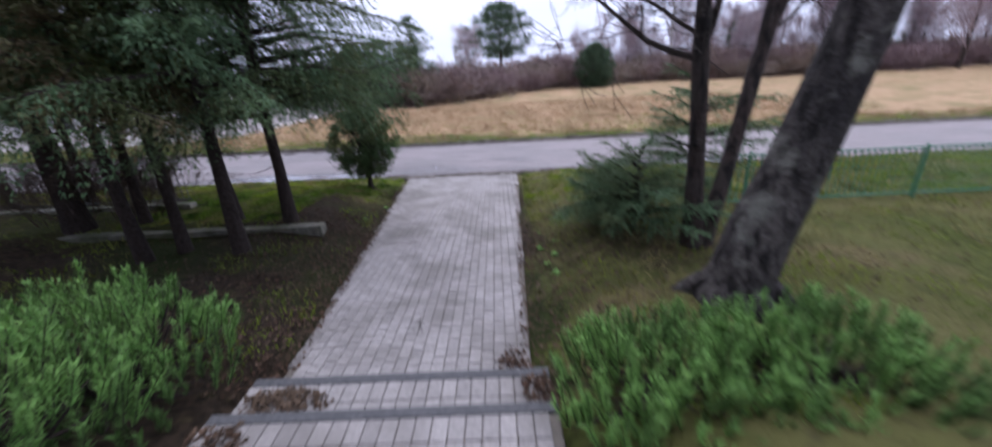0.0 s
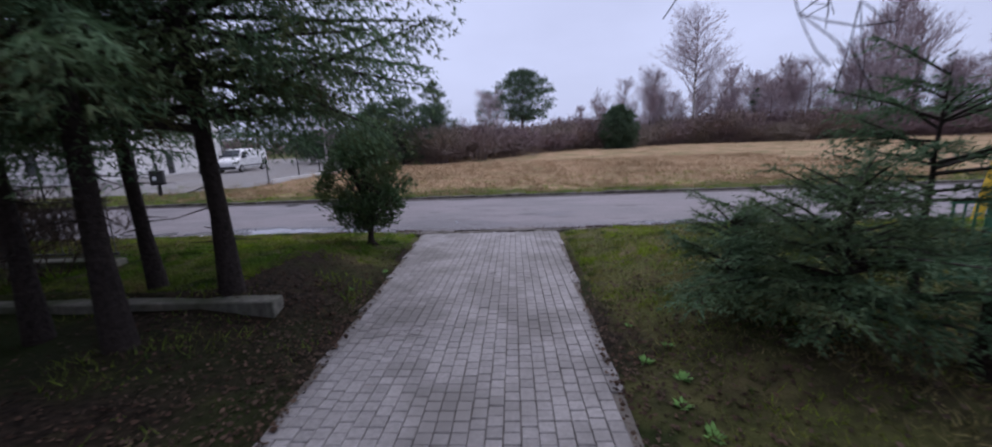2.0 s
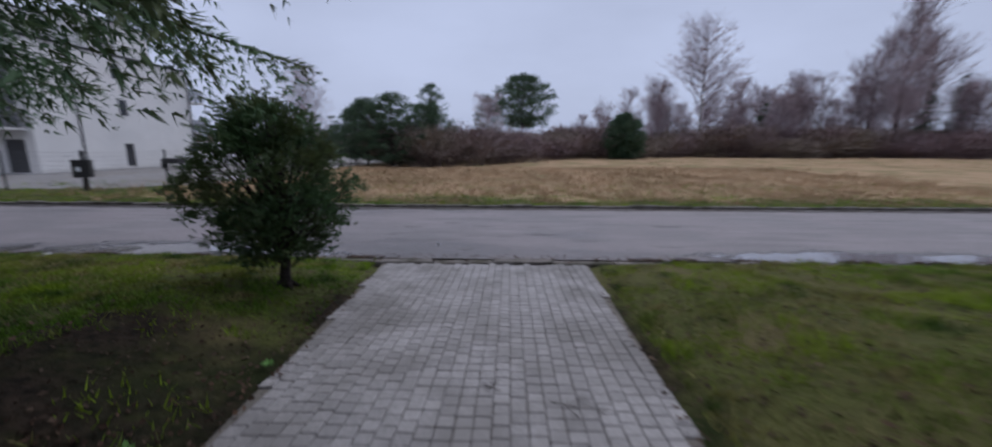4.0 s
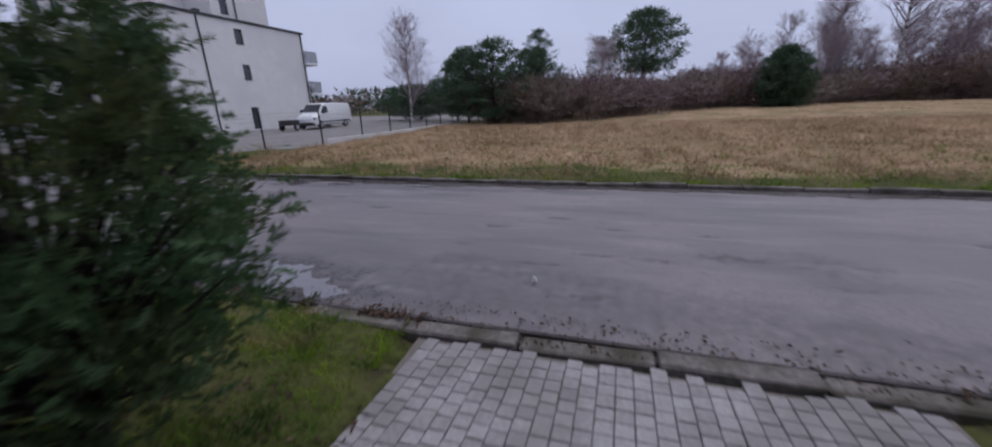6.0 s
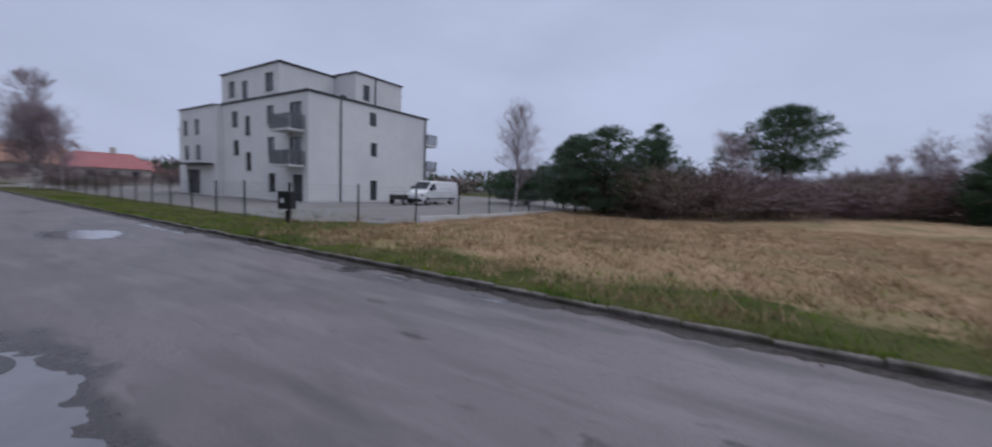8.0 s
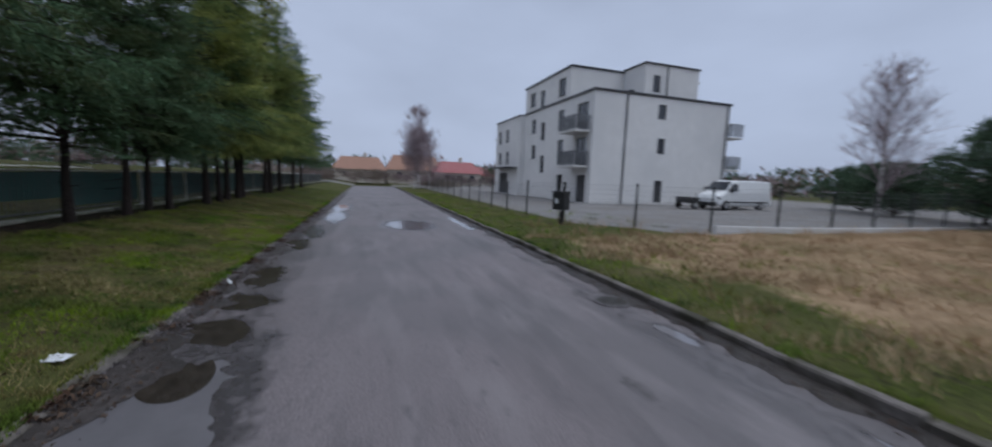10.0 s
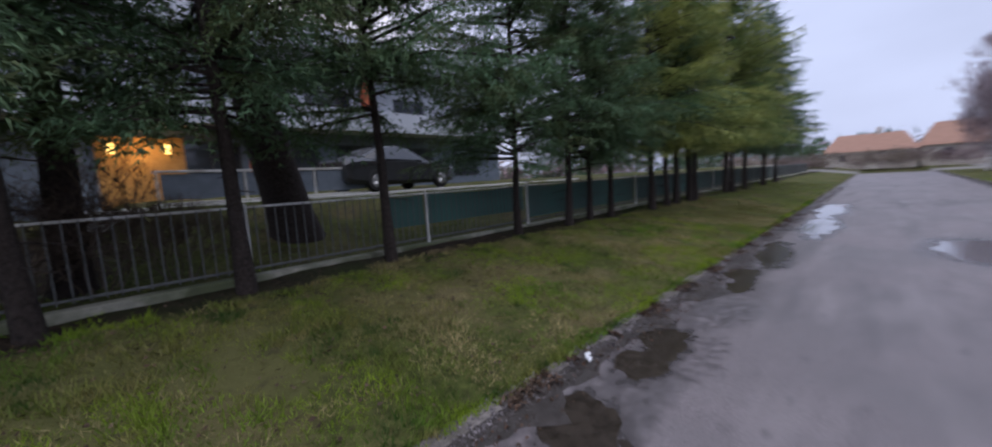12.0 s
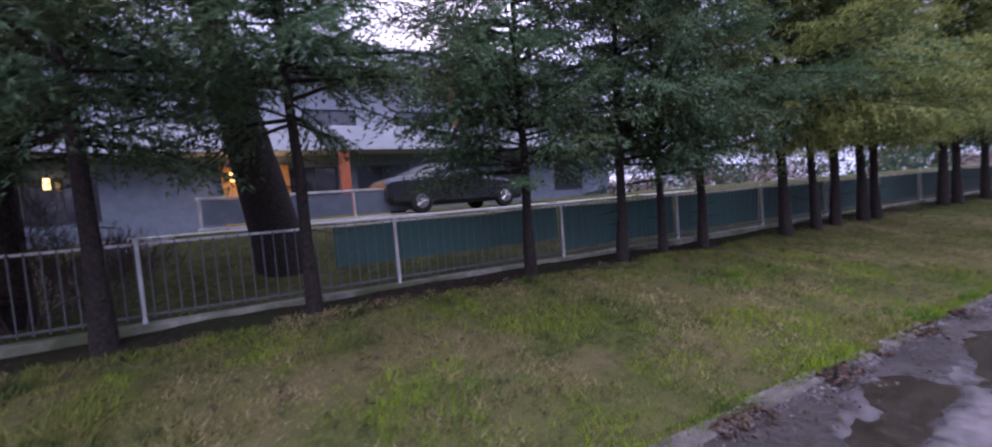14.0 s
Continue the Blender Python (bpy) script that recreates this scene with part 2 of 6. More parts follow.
M["render"] = mat("white_render", (0.7, 0.69, 0.68), (0.76, 0.75, 0.74), 0.9, 1.5, 0.05, (0.66, 0.655, 0.65), 0.25, "world")
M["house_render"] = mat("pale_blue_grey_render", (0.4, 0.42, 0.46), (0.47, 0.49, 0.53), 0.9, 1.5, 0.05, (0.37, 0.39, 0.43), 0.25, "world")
M["roofedge"] = mat("dark_roof_metal", (0.045, 0.045, 0.05), (0.07, 0.07, 0.075), 0.5, 12, 0.1, metal=0.4)
M["frame_dark"] = mat("anthracite_frame", (0.035, 0.037, 0.042), (0.055, 0.057, 0.062), 0.5, 10, 0.05)
M["glass"] = mat("dark_window_glass", (0.03, 0.035, 0.042), (0.045, 0.05, 0.06), 0.06, 2, 0.0, spec=0.8)
M["balcony"] = mat("grey_balcony_panel", (0.12, 0.125, 0.135), (0.17, 0.175, 0.185), 0.5, 15, 0.1)
M["slab"] = mat("pale_balcony_slab", (0.55, 0.54, 0.53), (0.65, 0.64, 0.63), 0.9, 8, 0.1)
M["white_paint"] = mat("white_vehicle_paint", (0.74, 0.75, 0.76), (0.8, 0.81, 0.82), 0.3, 3, 0.0, spec=0.5)
M["car_paint"] = mat("graphite_car_paint", (0.035, 0.036, 0.04), (0.05, 0.052, 0.056), 0.25, 3, 0.0, spec=0.6, metal=0.3)
M["rubber"] = mat("tyre_rubber", (0.018, 0.018, 0.019), (0.03, 0.03, 0.031), 0.85, 30, 0.2)
M["alloy"] = mat("wheel_alloy", (0.35, 0.35, 0.36), (0.45, 0.45, 0.46), 0.35, 20, 0.05, metal=0.8)
M["black_plastic"] = mat("black_plastic", (0.02, 0.02, 0.021), (0.04, 0.04, 0.041), 0.6, 20, 0.1)
M["post_dark"] = mat("dark_green_post_paint", (0.018, 0.022, 0.022), (0.032, 0.036, 0.036), 0.6, 20, 0.1)
M["wire"] = mat("thin_wire", (0.14, 0.145, 0.15), (0.2, 0.205, 0.21), 0.5, 10, 0.0, metal=0.4)
M["rail"] = mat("grey_rail_paint", (0.07, 0.073, 0.073), (0.12, 0.124, 0.124), 0.6, 15, 0.2)
M["post_white"] = mat("pale_grey_post_paint", (0.48, 0.48, 0.48), (0.62, 0.62, 0.62), 0.6, 12, 0.2, (0.35, 0.33, 0.3), 3)
M["green_paint"] = mat("green_fence_paint", (0.035, 0.15, 0.09), (0.06, 0.2, 0.125), 0.5, 15, 0.1)
M["net"] = mat("dark_green_screen", (0.035, 0.075, 0.068), (0.055, 0.105, 0.095), 0.85, 30, 0.3, (0.045, 0.12, 0.105), 0.5, "world")
M["yellow"] = mat("yellow_paint", (0.62, 0.4, 0.03), (0.75, 0.5, 0.05), 0.5, 12, 0.1)
M["orange"] = mat("orange_panel", (0.3, 0.075, 0.035), (0.37, 0.105, 0.048), 0.7, 5, 0.05)
M["roof_tile"] = mat("orange_roof_tile", (0.26, 0.15, 0.11), (0.33, 0.19, 0.14), 0.85, 2, 0.2, coords="world")
M["roof_red"] = mat("red_roof_sheet", (0.28, 0.095, 0.1), (0.35, 0.135, 0.135), 0.7, 2, 0.1, coords="world")
M["plaster"] = mat("beige_plaster", (0.42, 0.38, 0.33), (0.52, 0.47, 0.42), 0.9, 1, 0.05, coords="world")
# blue of lower house wall and balustrade, darkened to hold shade and glazing
M["blue_wall"] = mat("shade_darkened_blue", (0.12, 0.145, 0.18), (0.17, 0.2, 0.245), 0.8, 3, 0.05)
M["wood_warm"] = mat("warm_wood_panel", (0.34, 0.17, 0.05), (0.48, 0.26, 0.08), 0.6, 6, 0.1)
M["iron"] = mat("cast_iron", (0.05, 0.047, 0.045), (0.09, 0.085, 0.08), 0.6, 40, 0.5, metal=0.5)
M["paper"] = mat("white_litter", (0.6, 0.62, 0.66), (0.75, 0.77, 0.8), 0.7, 20, 0.2)
M["lamp_warm"] = glow("warm_lamp", (1.0, 0.66, 0.18), 2.0)

for k in ("needle", "needle_yellow", "needle_fresh", "needle_brown", "thuja", "pine", "grass"):
    leafy(M[k])


# ---- mesh helpers ----
class Soup:
    """Vertices and faces gathered for one mesh."""

    def __init__(self):
        self.v, self.f = [], []

    def tube(self, pts, radii, sides=5, cap=False):
        base = len(self.v)
        pts = [Vector(p) for p in pts]
        for i, p in enumerate(pts):
            d = pts[min(i + 1, len(pts) - 1)] - pts[max(i - 1, 0)]
            d = d.normalized() if d.length > 1e-6 else Vector((0, 0, 1))
            a = d.orthogonal().normalized() if abs(d.z) < 0.9 else d.cross(Vector((0, 1, 0))).normalized()
            if abs(d.z) < 0.9:
                a = d.cross(Vector((0, 0, 1))).normalized()
            b = d.cross(a)
            for k in range(sides):
                w = 2 * math.pi * k / sides
                q = p + (a * math.cos(w) + b * math.sin(w)) * radii[i]
                self.v.append((q.x, q.y, q.z))
        for i in range(len(pts) - 1):
            for k in range(sides):
                o = base + i * sides
                self.f.append((o + k, o + (k + 1) % sides, o + sides + (k + 1) % sides, o + sides + k))
        if cap:
            self.f.append(tuple(base + k for k in range(sides))[::-1])
            self.f.append(tuple(base + (len(pts) - 1) * sides + k for k in range(sides)))

    def tri(self, a, b, c):
        n = len(self.v)
        self.v += [tuple(a), tuple(b), tuple(c)]
        self.f.append((n, n + 1, n + 2))

    def quad(self, a, b, c, d):
        n = len(self.v)
        self.v += [tuple(a), tuple(b), tuple(c), tuple(d)]
        self.f.append((n, n + 1, n + 2, n + 3))

    def box(self, x0, x1, y0, y1, z0, z1):
        n = len(self.v)
        self.v += [(x, y, z) for z in (z0, z1) for x, y in ((x0, y0), (x1, y0), (x1, y1), (x0, y1))]
        self.f += [tuple(n + i for i in q) for q in ((3, 2, 1, 0), (4, 5, 6, 7), (0, 1, 5, 4), (1, 2, 6, 5), (2, 3, 7, 6), (3, 0, 4, 7))]

    def add(self, other, m):
        n = len(self.v)
        self.v += [tuple(m @ Vector(p)) for p in other.v]
        self.f += [tuple(n + i for i in q) for q in other.f]

    def mesh(self, name, material, smooth=False):
        me = bpy.data.meshes.new(name)
        me.from_pydata(self.v, [], self.f)
        me.materials.append(material)
        if smooth:
            me.polygons.foreach_set("use_smooth", [True] * len(me.polygons))
        me.update()
        return me


def part(name, soup, material, parent=None, label="", smooth=False):
    ob = new(name, soup.mesh(name, material, smooth) if isinstance(soup, Soup) else soup)
    if parent:
        ob.parent = parent
    if label:
        ob["label"] = label
    return ob


def thing(name, label, category, at=(0, 0, 0), rz=0.0, group="", kind="", size=1.0):
    ob = new(name)
    ob.empty_display_size = 0.2
    ob.matrix_basis = pose(*at, 0, 0, rz) @ Matrix.Diagonal((size, size, size, 1))
    return tagged(ob, label, category, group, kind)


def bevel_box(x0, x1, y0, y1, z0, z1, r=0.02, seg=2):
    """A box with rounded edges as a Soup."""
    bm = bmesh.new()
    bmesh.ops.create_cube(bm, size=1)
    for v in bm.verts:
        v.co = Vector(((x0 + x1) / 2 + v.co.x * (x1 - x0), (y0 + y1) / 2 + v.co.y * (y1 - y0), (z0 + z1) / 2 + v.co.z * (z1 - z0)))
    bmesh.ops.bevel(bm, geom=bm.edges[:], offset=r, segments=seg, affect='EDGES', profile=0.5)
    s = Soup()
    s.v = [tuple(v.co) for v in bm.verts]
    bm.verts.index_update()
    s.f = [tuple(v.index for v in f.verts) for f in bm.faces]
    bm.free()
    return s


# ---- lie of the land ----
ROAD = 5.95
rnd = random.Random(7)


def step01(a, b, x):
    t = np.clip((x - a) / (b - a), 0, 1)
    return t * t * (3 - 2 * t)


def path_left(y):
    return -2.83 - 0.087 * y


def path_right(y):
    return 0.57 + 0.043 * y


def relief(x, y):
    return (0.022 * np.sin(2.1 * x + 1.3 * y) * np.sin(1.7 * y - 0.9 * x + 2) + 0.016 * np.sin(4.3 * x - 3.1 * y + 1) * np.sin(3.7 * y + 2.2 * x)
            + 0.03 * np.sin(0.53 * x + 0.8 * np.sin(0.41 * y)) * np.sin(0.61 * y + 1.1))


def land(x, y):
    """Height of the ground, without the road, at arrays x and y."""
    x, y = np.asarray(x, float), np.asarray(y, float)
    yy = np.minimum(y, 0)
    path = -0.055 * np.maximum(yy, -9.6) + 0.0
    bank = np.where(yy > -3.5, 0.04 + 0.149 * -yy, 0.56 + 0.03 * np.minimum(-3.5 - yy, 10))
    off = np.maximum(path_left(yy) - x, x - path_right(yy))
    w = 1 - step01(0.05, 1.7, off)
    bank = bank - 0.15 * step01(-5.5, -5.62, yy) * step01(-8.2, -7.5, x) * (1 - step01(-2.0, 0.0, x)) * (1 - step01(-7.5, -9.5, yy))
    z = path * w + bank * (1 - w)
    z = z + 0.55 * step01(-9.3, -11.3, yy) * step01(-8.5, -6.0, x)
    z = z + 0.84 * step01(-5.0, -8.2, yy) * (1 - step01(-9.0, -7.0, x))
    far = 0.08 + 0.010 * np.clip(y - ROAD, 0, 22) + 0.35 * step01(18, 50, y) * step01(-14, 6, x)
    calm = np.where(y < 0, step01(0.1, 0.9, off) * step01(0.1, 0.9, -y), step01(0.2, 1.5, y - ROAD))
    z = np.where(y > ROAD / 2, far, z)
    return z + relief(x, y) * calm


# ---- ground, road, kerbs ----
def ticks(dense, out0, out1):
    vals = list(dense)
    d, s = dense[-1], dense[-1] - dense[-2]
    while d < out1:
        s *= 1.35
        d += s
        vals.append(d)
    d, s = dense[0], dense[1] - dense[0]
    while d > out0:
        s *= 1.35
        d -= s
        vals.insert(0, d)
    return np.array(vals)


def ground_material():
    """Lawn, leaf litter, dry field and gravel, blended by how much of each covers the ground."""
    base = M["lawn"]
    nt = base.node_tree
    n, l = nt.nodes, nt.links
    b = next(x for x in n if x.type == 'BSDF_PRINCIPLED')
    geo = n.new("ShaderNodeNewGeometry")
    grain = n.new("ShaderNodeTexNoise")
    grain.inputs["Scale"].default_value = 5.0
    grain.inputs["Detail"].default_value = 7
    l.new(geo.outputs["Position"], grain.inputs["Vector"])
    col = next(k for k in l if k.to_socket == b.inputs["Base Color"]).from_socket
    for key, c1, c2, c3, sc in (("litter", (0.011, 0.009, 0.007), (0.04, 0.029, 0.021), (0.022, 0.03, 0.01), 14), ("field", (0.26, 0.175, 0.105), (0.4, 0.285, 0.18), (0.2, 0.165, 0.085), 2.5), ("gravel", (0.17, 0.165, 0.165), (0.28, 0.27, 0.268), (0.21, 0.195, 0.185), 22)):
        f = n.new("ShaderNodeTexNoise")
        f.inputs["Scale"].default_value = sc
        f.inputs["Detail"].default_value = 6
        l.new(geo.outputs["Position"], f.inputs["Vector"])
        r = n.new("ShaderNodeMapRange")
        r.inputs[1].default_value, r.inputs[2].default_value = 0.33, 0.67
        l.new(f.outputs["Fac"], r.inputs[0])
        m1 = n.new("ShaderNodeMix")
        m1.data_type = 'RGBA'
        m1.inputs[6].default_value, m1.inputs[7].default_value = (*c1, 1), (*c2, 1)
        l.new(r.outputs[0], m1.inputs[0])
        w = n.new("ShaderNodeTexNoise")
        w.inputs["Scale"].default_value = 0.45
        w.inputs["Detail"].default_value = 5
        l.new(geo.outputs["Position"], w.inputs["Vector"])
        r2 = n.new("ShaderNodeMapRange")
        r2.inputs[1].default_value, r2.inputs[2].default_value = 0.45, 0.62
        l.new(w.outputs["Fac"], r2.inputs[0])
        m2 = n.new("ShaderNodeMix")
        m2.data_type = 'RGBA'
        m2.inputs[7].default_value = (*c3, 1)
        l.new(r2.outputs[0], m2.inputs[0])
        l.new(m1.outputs[2], m2.inputs[6])
        at = n.new("ShaderNodeAttribute")
        at.attribute_name = key
        add = n.new("ShaderNodeMath")
        add.operation = 'ADD'
        l.new(at.outputs["Fac"], add.inputs[0])
        l.new(grain.outputs["Fac"], add.inputs[1])
        edge = n.new("ShaderNodeMapRange")
        edge.inputs[1].default_value, edge.inputs[2].default_value = 0.75, 1.3
        l.new(add.outputs[0], edge.inputs[0])
        m3 = n.new("ShaderNodeMix")
        m3.data_type = 'RGBA'
        l.new(edge.outputs[0], m3.inputs[0])
        l.new(col, m3.inputs[6])
        l.new(m2.outputs[2], m3.inputs[7])
        col = m3.outputs[2]
    l.new(col, b.inputs["Base Color"])
    return base


def build_ground():
    xs = ticks(np.arange(-42, 22, 0.4), -900, 900)
    ys = ticks(np.concatenate([np.arange(-14.1, -0.2, 0.28), [-0.13, 0.0, 3.0, ROAD, ROAD + 0.12], np.arange(ROAD + 0.4, 30, 0.4)]), -900, 900)
    gx, gy = np.meshgrid(xs, ys)
    gz = land(gx, gy)
    off = np.maximum(path_left(np.minimum(gy, 0)) - gx, gx - path_right(np.minimum(gy, 0)))
    gz = np.where((gy > -0.01) & (gy < ROAD + 0.01), -0.2, gz)
    onpath = (off < 0.02) & (gy < 0)
    gz = np.where(onpath, -0.055 * np.maximum(gy, -9.6) - 0.12, gz)
    nx, ny = len(xs), len(ys)
    verts = np.stack([gx.ravel(), gy.ravel(), gz.ravel()], 1)
    ids = np.arange(nx * ny).reshape(ny, nx)
    quads = np.stack([ids[:-1, :-1].ravel(), ids[:-1, 1:].ravel(), ids[1:, 1:].ravel(), ids[1:, :-1].ravel()], 1)
    me = bpy.data.meshes.new("ground")
    me.from_pydata(verts.tolist(), [], quads.tolist())
    me.materials.append(ground_material())
    cx, cy = verts[:, 0], verts[:, 1]
    jit = np.array([noise.noise(Vector((a * 0.6, b * 0.6, 9))) for a, b in zip(cx, cy)])
    jit2 = np.array([noise.noise(Vector((a * 1.7, b * 1.7, 3))) for a, b in zip(cx, cy)])
    coff = np.maximum(path_left(np.minimum(cy, 0)) - cx, cx - path_right(np.minimum(cy, 0)))
    south = cy < -0.05
    litter = 0.85 * step01(-2.4, -4.0, cy + jit * 1.2 + 1.9 * step01(-3.9, -5.0, cx + jit2 * 0.5)) * (1 - step01(-2.2, -1.8, cx)) * step01(-8.6, -7.9, cx) * step01(-11.5, -10.5, cy)
    litter = np.maximum(litter, (1 - step01(0.05, 0.4, coff + jit2 * 0.35)) * step01(-1.0, -2.0, cy))
    litter = np.maximum(litter, (1 - step01(0.25, 0.6, np.abs(cy + 3.55 + jit2 * 0.25))) * (1 - step01(-6.5, -6, cx)))
    litter = np.maximum(litter, 0.5 * step01(0.0, 0.5, cx) * (1 - step01(2.6, 4.2, cx + jit)) * step01(-5.4, -6.2, cy + jit) * step01(-9.0, -7.8, cy))
    litter = np.maximum(litter, 0.42 * step01(-3.8, -4.3, cy) * (1 - step01(-6.7, -6.3, cx)) * step01(-14, -12, cy))
    litter = np.where(south, litter, 0)
    field = step01(ROAD + 0.9, ROAD + 2.8, cy + jit * 1.4 + jit2 * 0.6) * step01(-15.2, -14.4, cx)
    gravel = np.where(cy > 9.0, step01(9.7, 10.1, cy) * (1 - step01(-14.9, -14.3, cx + step01(13.7, 9.4, cy) * 3.4)) * (1 - step01(58, 62, cy)), 0)
    gravel = np.maximum(gravel, (np.abs(cx + 69) < 2.6) & (np.abs(cy) < 60))
    for key, val in (("litter", litter), ("field", field), ("gravel", gravel)):
        at = me.attributes.new(key, 'FLOAT', 'POINT')
        at.data.foreach_set("value", np.asarray(val, float).ravel().tolist())
    me.polygons.foreach_set("use_smooth", [True] * len(me.polygons))
    me.update()
    return tagged(new("ground", me), "uneven ground of short lawn, leaf litter and dry field", "ground", kind="structure")


build_ground()


PUDDLES = ((-6.5, 0.66, 2.7, 0.56, -0.05), (-8.2, 0.6, 0.3, 0.18, 0.3), (-9.2, 0.6, 0.45, 0.34, 0.5), (-10.25, 0.55, 0.42, 0.34, 0.4), (-11.25, 0.5, 0.4, 0.24, 0.2),
           (-12.05, 0.46, 0.6, 0.3, 0.2), (-14.45, 0.6, 0.45, 0.16, 0.1), (-15.3, 0.45, 0.65, 0.28, 0.1), (-17.0, 0.55, 1.4, 0.34, 0.1), (-18.6, 3.5, 1.5, 0.9, 0.05), (-21.5, 0.9, 2.2, 0.45, 0.0), (-26, 0.8, 2.6, 0.5, 0.0),
           (-5.8, 5.55, 0.4, 0.12, 0.1), (-8.1, 5.55, 0.4, 0.14, 0.1), (-19.5, 5.5, 2.2, 0.2, 0.0), (5.4, 0.6, 3.4, 0.42, 0.03))
HOLES = ((-0.03, 2.2, 0.45, 0.17), (-2.17, 3.5, 0.4, 0.08), (-0.14, 2.99, 0.3, 0.08), (-1.57, 2.0, 0.4, 0.07), (-3.27, 2.06, 0.2, 0.1), (-3.1, 2.9, 0.26, 0.1), (-5.66, 3.6, 0.3, 0.1), (-1.28, 3.05, 0.35, 0.1), (-0.82, 1.95, 0.3, 0.08),
         (-7.1, 4.3, 0.4, 0.1), (3.2, 3.2, 0.6, 0.12), (2.4, 1.2, 0.4, 0.1), (-9.7, 5.3, 0.5, 0.12), (-1.6, 0.9, 0.25, 0.07), (-2.2, 1.6, 0.5, 0.05), (0.9, 1.6, 0.3, 0.1))


def road_level(x, y):
    return -0.02 * ((y - ROAD / 2) / (ROAD / 2)) ** 2


def build_road():
    xs = np.concatenate([np.arange(-68, -30, 1.0), np.arange(-30, -16, 0.25), np.arange(-16, 6, 0.09), np.arange(6, 20, 0.4), np.arange(20, 90, 4.0)])
    ys = np.concatenate([np.linspace(0.0, 1.3, 18), np.linspace(1.4, ROAD, 48)])
    gx, gy = np.meshgrid(xs, ys)
    x, y = gx.ravel(), gy.ravel()
    broad = np.array([noise.noise(Vector((a * 0.7, b * 0.9, 2))) for a, b in zip(x, y)])
    mid = np.array([noise.noise(Vector((a * 2.3, b * 3.4, 5))) for a, b in zip(x, y)])
    fine = np.array([noise.noise(Vector((a * 6.5, b * 7.5, 8))) for a, b in zip(x, y)])
    z = road_level(x, y) + 0.004 * broad
    wet, hollow = np.zeros(len(x)), np.zeros(len(x))
    for px, py, rx, ry, an in PUDDLES:
        u, v = (x - px) * math.cos(an) + (y - py) * math.sin(an), -(x - px) * math.sin(an) + (y - py) * math.cos(an)
        d = np.sqrt((u / rx) ** 2 + (v / ry) ** 2) + min(1.0, 0.3 / ry) * (0.4 * broad + 0.55 * mid + 0.32 * fine)
        z -= 0.034 * (1 - step01(0.35, 1.15, d))
        wet = np.maximum(wet, 0.75 * (1 - step01(0.85, 1.45, d)))
    for px, py, rx, ry in ((-2.4, 0.9, 3.2, 0.9), (1.5, 0.6, 3.5, 0.5), (0.6, 2.2, 1.2, 0.6), (-12, 0.6, 6.0, 0.6), (-7, 5.4, 9.0, 0.35)):
        d = np.sqrt(((x - px) / rx) ** 2 + ((y - py) / ry) ** 2) + 0.5 * broad + 0.4 * mid
        wet = np.maximum(wet, 0.5 * (1 - step01(0.4, 1.3, d)))
    for px, py, rx, ry in HOLES:
        d = np.sqrt(((x - px) / rx) ** 2 + ((y - py) / ry) ** 2) + 0.5 * mid + 0.3 * fine
        k = 1 - step01(0.3, 1.5, d)
        z -= 0.014 * k
        hollow = np.maximum(hollow, 0.62 * k)
    n = len(xs)
    ids = np.arange(len(x)).reshape(len(ys), n)
    quads = np.stack([ids[:-1, :-1].ravel(), ids[:-1, 1:].ravel(), ids[1:, 1:].ravel(), ids[1:, :-1].ravel()], 1)
    me = bpy.data.meshes.new("road")
    me.from_pydata(np.stack([x, y, z], 1).tolist(), [], quads.tolist())
    me.materials.append(M["asphalt"])
    for key, val in (("wet", wet), ("hollow", hollow)):
        at = me.attributes.new(key, 'FLOAT', 'POINT')
        at.data.foreach_set("value", val.tolist())
    me.polygons.foreach_set("use_smooth", [True] * len(me.polygons))
    me.update()
    return tagged(new("road", me), "patched damp grey asphalt road with worn hollows", "road", kind="structure")


road = build_road()


def puddle(x, y, rx, ry, angle, material):
    """A still sheet of water lying in a hollow of the road, its rim below the asphalt."""
    s = Soup()
    n = 28
    level = min(road_level(x, y - ry), road_level(x, y + ry)) - 0.009
    ca, sa = math.cos(angle), math.sin(angle)
    for zz in (0.0, -0.02):
        for k in range(n):
            w = 2 * math.pi * k / n
            a, b = math.cos(w) * rx * 1.5, math.sin(w) * ry * 1.5
            s.v.append((a * ca - b * sa, max(a * sa + b * ca, 0.02 - y), zz))
    s.f.append(tuple(range(n)))
    for k in range(n):
        s.f.append((k, k + n, (k + 1) % n + n, (k + 1) % n))
    ob = part("puddle", s, material)
    ob.matrix_basis = pose(x, y, level)
    return tagged(ob, "shallow rain puddle with irregular edge on asphalt", "puddle")


for i, (x, y, rx, ry, a) in enumerate(PUDDLES):
    puddle(x, y, rx, ry, a, M["water" if y > 1 or x > -7 or x < -20 else "water_dark"])


